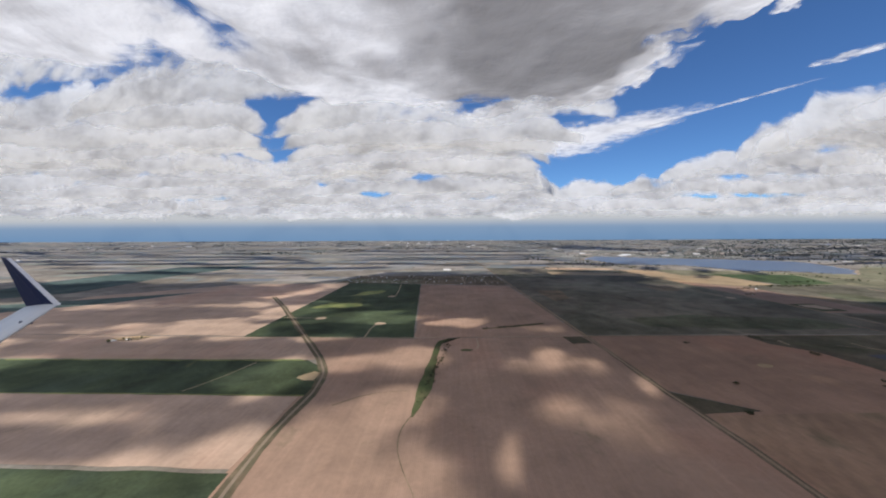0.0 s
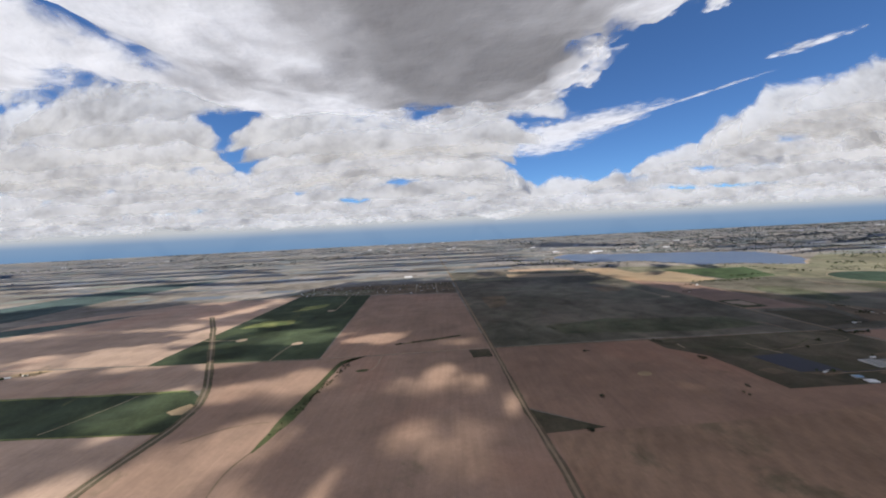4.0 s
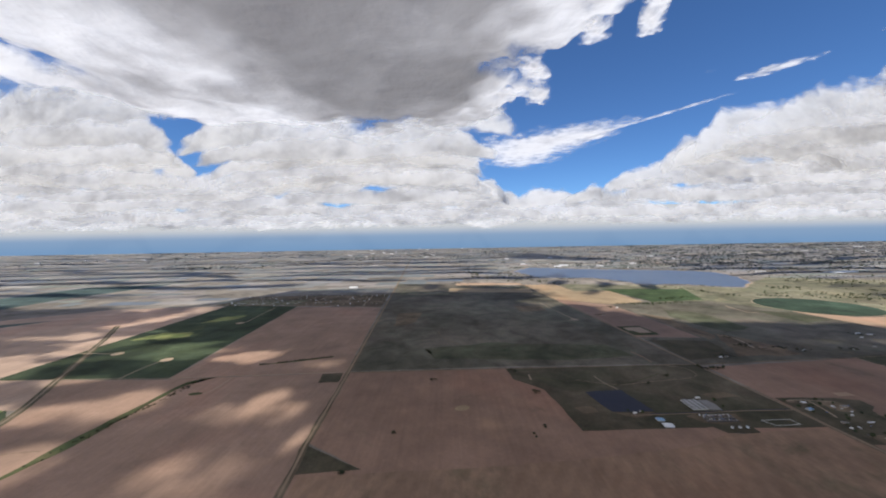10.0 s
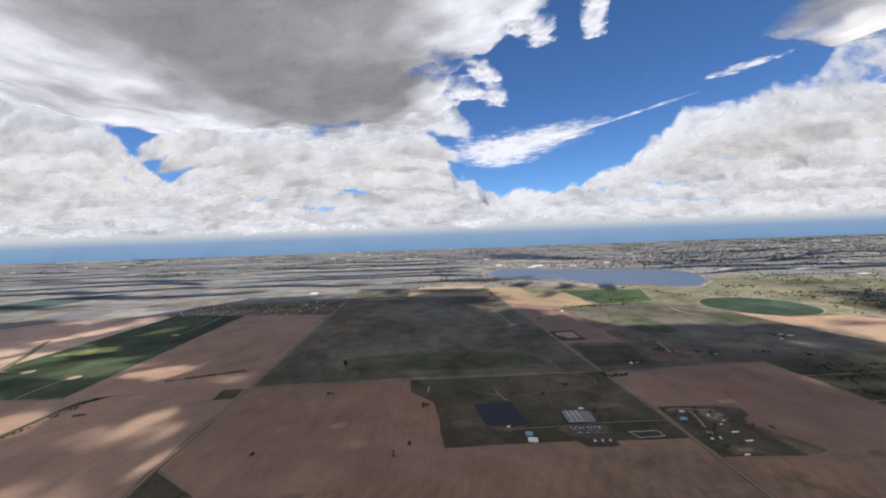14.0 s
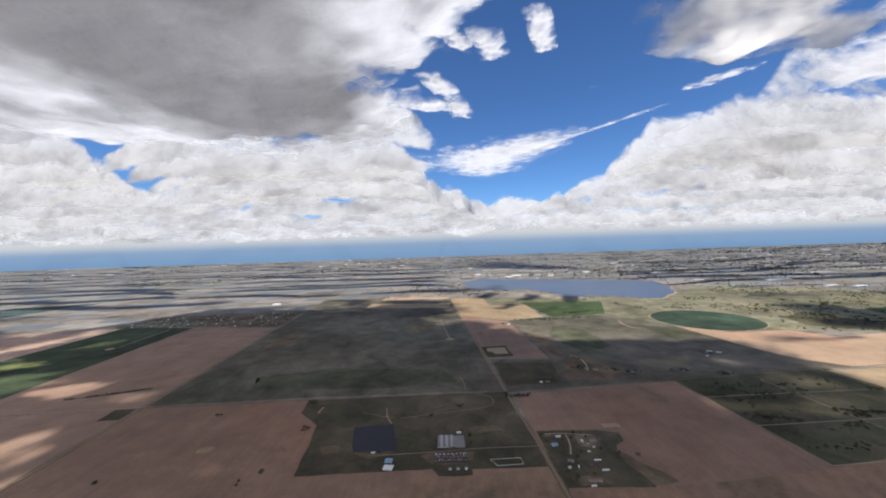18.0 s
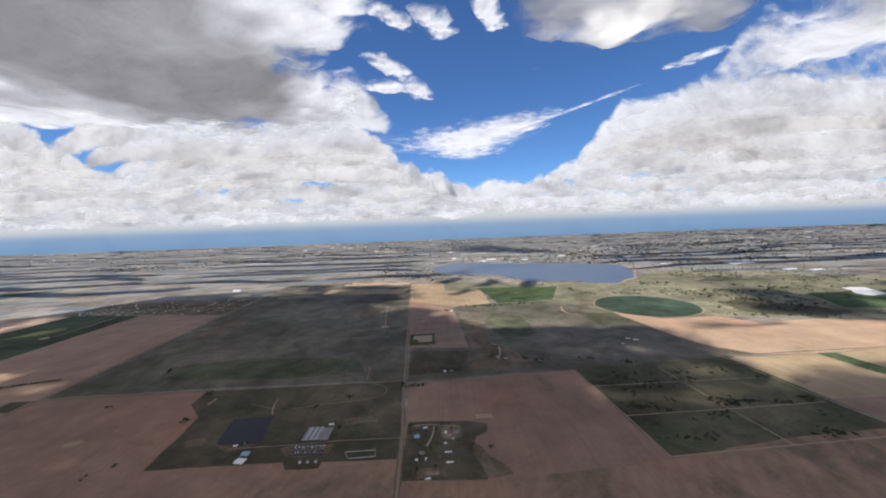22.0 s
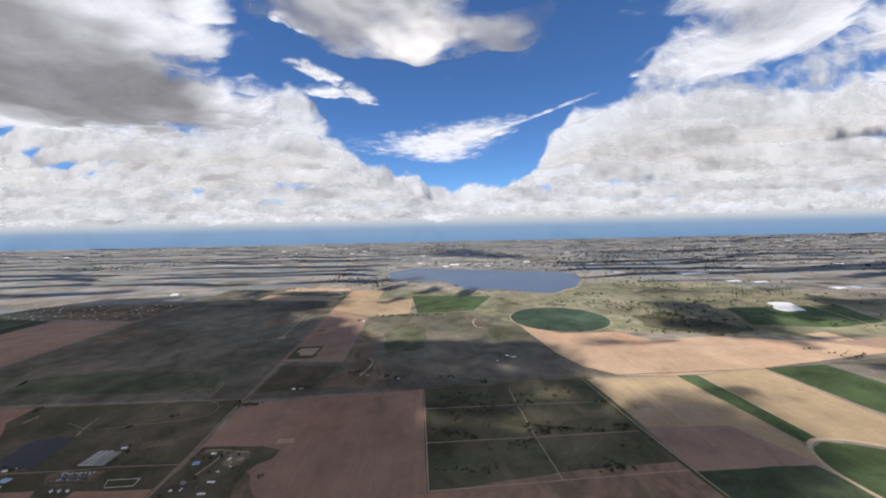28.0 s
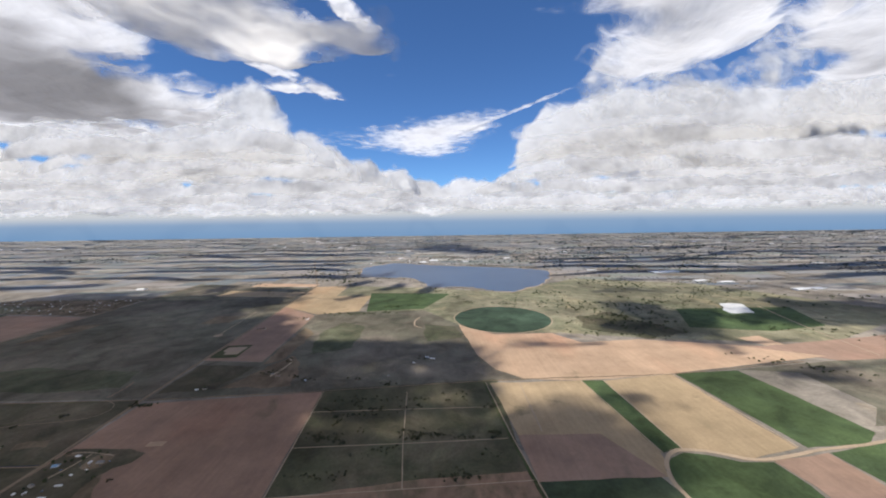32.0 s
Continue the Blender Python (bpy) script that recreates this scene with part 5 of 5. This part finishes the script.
for y in (482, 494, 507, 521, 537, 553):
    for x in np.arange(-160, 66, 8.5):
        y0 = y - (x + 50) * 0.08 if y < 500 else y
        if rng.random() < 0.42:
            a = pose(x + rng.normal() * 2, y0 + rng.normal() * 2, 0.1, 0, 0, rng.choice([0, 90, 10, 100]))
            copy_thing(kinds[n % 3], a)
            n += 1
        for _ in range(3):
            if rng.random() < 0.42:
                s = rng.uniform(0.7, 1.4)
                village_trees.append((x + rng.normal() * 4, y0 + rng.normal() * 4, s * 0.8, s))
scatter("village_trees", village_trees, M_LEAF, "dark garden trees between the village houses", "trees", 8)
for pts in ([(14, 477), (10, 549)], [(-30, 481), (-34, 555)], [(44, 472), (40, 552)], [(-150, 500), (66, 500)]):
    ribbon("village_lane", pts, 1.2, M_PATH, 0.14, "pale village lane between yards", "lane", 0.2)

far_houses_v, far_houses_f = [], []
for _ in range(4200):
    y = 560 + 2200 * rng.random() ** 1.4
    x = 270 + rng.uniform(-1.45, 1.45) * (y + 350)
    clustered = fbm([x], [y], 420, 3, 91)[0] + (0.35 if (x > 300 and y > 820) or y > 1500 else -0.1)
    if clustered < rng.uniform(0.2, 0.7) or edge_distance([x], [y], LAKE)[0] < 8 or (x < 1010 and y < 640):
        continue
    big = rng.random() < 0.12
    w, d, h = (rng.uniform(8, 26), rng.uniform(5, 12), 1.6) if big else (rng.uniform(2, 4), rng.uniform(1.6, 2.6), 0.7)
    k = len(far_houses_v)
    for zz in (0, h):
        far_houses_v += [(x - w / 2, y - d / 2, zz), (x + w / 2, y - d / 2, zz), (x + w / 2, y + d / 2, zz), (x - w / 2, y + d / 2, zz)]
    far_houses_v += [(x - w / 2, y, h + d * 0.15), (x + w / 2, y, h + d * 0.15)]
    far_houses_f += [(k, k + 1, k + 5, k + 4), (k + 1, k + 2, k + 6, k + 9, k + 5), (k + 2, k + 3, k + 7, k + 6), (k + 3, k, k + 4, k + 8, k + 7), (k + 4, k + 5, k + 9, k + 8), (k + 6, k + 7, k + 8, k + 9)]
M_TOWN = island_ramp("town_roofs", [(0.0, (0.62, 0.61, 0.6)), (0.3, (0.28, 0.26, 0.25)), (0.5, (0.4, 0.33, 0.28)), (0.7, (0.72, 0.72, 0.72)), (0.85, (0.2, 0.19, 0.19))], 0.3)
tagged(part("far_town", mesh("far_town", far_houses_v, far_houses_f), M_TOWN), "scattered distant town houses and pale sheds", "town", kind="stuff")

# animal pens on the farm plot
pen = tagged(new("animal_pen"), "small dark pen with a low tin shelter", "pen", "farm pens")
pen.location = (285.5, 173.6, 0.1)
part("shelter", block(0.9, 0.6, 0.32, 0, 0, 0.3), M_ROOF_GREY, pen)
part("yard_mat", block(1.3, 1.0, 0.03, 0, 0, -0.5), M_POND, pen)
for sx in (-0.65, 0.65):
    part("rail", block(0.05, 1.6, 0.14, 0.0, sx, -0.2), M_BARK, pen)
part("rail", block(1.3, 0.05, 0.14, 0.0, 0, -1.0), M_BARK, pen)
for k in range(1, 18):
    copy_thing(pen, Matrix.Translation((285.5 + (k % 9) * 1.75, 173.6 - (k // 9) * 2.6, 0.1)))
crate = building("shed", 285.4, 176.4, 0.9, 0.6, 0.3, 0, M_WALL, M_ROOF_PALE, "tiny pale shelter in a row beside the farm road", 0.3, "shed", openings=1, group="row of shelters")
for k in range(1, 8):
    copy_thing(crate, Matrix.Translation((285.4 + k * 2.0, 176.4 + k * 0.05, 0.1)))

# vehicles, tanks and fences
CAR_PAINTS = [plain("white_paint", (0.6, 0.6, 0.6), 0.35, 0.05, 1, 0.5), plain("dark_paint", (0.05, 0.05, 0.06), 0.35, 0.05, 1, 0.5), plain("blue_paint", (0.1, 0.15, 0.3), 0.35, 0.05, 1, 0.5)]


def vehicle(x, y, turn, paint, label):
    base = tagged(new("truck"), label, "truck", "parked farm trucks")
    base.matrix_basis = pose(x, y, 0.1, 0, 0, turn)
    part("body", block(0.85, 0.3, 0.2, 0.08), paint, base)
    part("cab", block(0.34, 0.28, 0.16, 0.28, 0.12), paint, base)
    part("windscreen", block(0.02, 0.24, 0.1, 0.31, 0.3), M_GLASS, base)
    for sx in (-0.27, 0.27):
        for sy in (-0.15, 0.15):
            bm = bmesh.new()
            bmesh.ops.create_cone(bm, cap_ends=True, segments=10, radius1=0.07, radius2=0.07, depth=0.05, matrix=pose(sx, sy, 0.07, 90))
            part("wheel", bm, M_TYRE, base)
    return base


models = [vehicle(285.6, 177, 90, CAR_PAINTS[0], "white pickup truck parked in a row"), vehicle(287.2, 177, 90, CAR_PAINTS[1], "dark pickup truck parked in a row"), vehicle(288.8, 177, 90, CAR_PAINTS[2], "blue pickup truck parked in a row")]
for i in range(26):
    x, y = 286 + (i % 13) * 1.15, 175.2 if i < 13 else 172.2
    if i not in (5, 9, 17):
        copy_thing(models[(i * 2 + i // 5) % 3], pose(x + rng.normal() * 0.1, y + rng.normal() * 0.15, 0.1, 0, 0, 90 + rng.normal() * 4))
for x, y in ((355, 182), (357, 180.5), (361, 181), (366, 181), (350, 178), (346.6, 158), (356, 165), (258, 181), (300, 181.5), (368, 184)):
    copy_thing(models[int(rng.integers(3))], pose(x, y, 0.1, 0, 0, rng.uniform(0, 360)))

for x in (292.1, 295.7, 299.3):
    tank = tagged(new("storage_tank"), "squat white storage tank at the field's edge", "tank", "storage tanks")
    tank.location = (x, 165.1, 0.1)
    bm = bmesh.new()
    bmesh.ops.create_cone(bm, cap_ends=True, segments=20, radius1=0.6, radius2=0.6, depth=0.9, matrix=Matrix.Translation((0, 0, 0.45)))
    part("shell", bm, M_ROOF_WHITE, tank)
    bm = bmesh.new()
    bmesh.ops.create_cone(bm, cap_ends=True, segments=20, radius1=0.63, radius2=0.08, depth=0.18, matrix=Matrix.Translation((0, 0, 0.99)))
    part("lid", bm, M_ROOF_GREY, tank)

fence = tagged(new("paddock_fence"), "pale rail fence round a grass paddock", "fence")
corners = [(311, 171.1), (325.3, 171.7), (325.9, 167.1), (313.7, 166.4)]
for a, b in zip(corners, corners[1:] + corners[:1]):
    a, b = Vector((*a, 0)), Vector((*b, 0))
    n, turn = int((b - a).length / 1.4), math.degrees(math.atan2(b.y - a.y, b.x - a.x))
    for k in range(n):
        p = a.lerp(b, k / n)
        ob = part("post", block(0.1, 0.1, 0.36), M_WALL, fence)
        ob.location = (p.x, p.y, 0.07)
    for z in (0.16, 0.3):
        m = a.lerp(b, 0.5)
        ob = part("rail", block((b - a).length, 0.06, 0.08), M_WALL, fence)
        ob.matrix_basis = pose(m.x, m.y, z, 0, 0, turn)


# ---- aircraft wing ----
M_WING = plain("wing_paint", (0.5, 0.51, 0.53), 0.4, 0.06, 6, 0.4)
M_NAVY = plain("navy_paint", (0.012, 0.018, 0.065), 0.65, 0.1, 3, 0.15)
M_EDGE = plain("bare_metal_edge", (0.6, 0.6, 0.62), 0.35, 0.05, 6, 0.4, 0.6)


def blade(root_front, root_back, tip_front, tip_back, thick):
    """A thin tapered slab between two chords, rounded at its front and sharp at its back."""
    vs = []
    for f, b, t in ((root_front, root_back, thick), (tip_front, tip_back, thick * 0.6)):
        f, b = Vector(f), Vector(b)
        up = (Vector(tip_front) - Vector(root_front)).cross(b - f).normalized() * t
        for k, w in ((0.0, 0.15), (0.06, 0.7), (0.3, 1.0), (0.7, 0.6), (1.0, 0.08)):
            p = f.lerp(b, k)
            vs += [p + up * w, p - up * w]
    fs = []
    for k in range(4):
        a, c = 2 * k, 2 * k + 10
        fs += [(a, a + 2, c + 2, c), (a + 1, c + 1, c + 3, a + 3)]
    fs += [(0, 10, 11, 1), (8, 9, 19, 18), (0, 1, 3, 5, 7, 9, 8, 6, 4, 2), (10, 12, 14, 16, 18, 19, 17, 15, 13, 11)]
    return mesh("blade", vs, fs)


wing = tagged(new("aircraft_wing"), "pale grey airliner wing with an upturned navy winglet", "wing")
part("wing_panel", blade((-2.16, 1.1, 72.25), (-2.95, 1.75, 72.25), (-2.204, 1.833, 72.6), (-2.571, 1.967, 72.56), 0.02), M_WING, wing, "pale grey wing skin")
part("winglet", blade((-2.235, 1.85, 72.605), (-2.571, 1.975, 72.56), (-2.725, 2.015, 72.845), (-2.861, 2.083, 72.85), 0.012), M_NAVY, wing, "navy blue upturned winglet")
part("leading_edge", blade((-2.2, 1.838, 72.6), (-2.245, 1.853, 72.605), (-2.705, 2.008, 72.85), (-2.735, 2.02, 72.848), 0.014), M_EDGE, wing, "bare metal leading edge")
bm = bmesh.new()
bmesh.ops.create_cone(bm, cap_ends=True, segments=10, radius1=0.012, radius2=0.005, depth=0.06, matrix=pose(-2.24, 1.72, 72.53, 0, 90, 0))
part("static_wick_pod", bm, M_NAVY, wing)
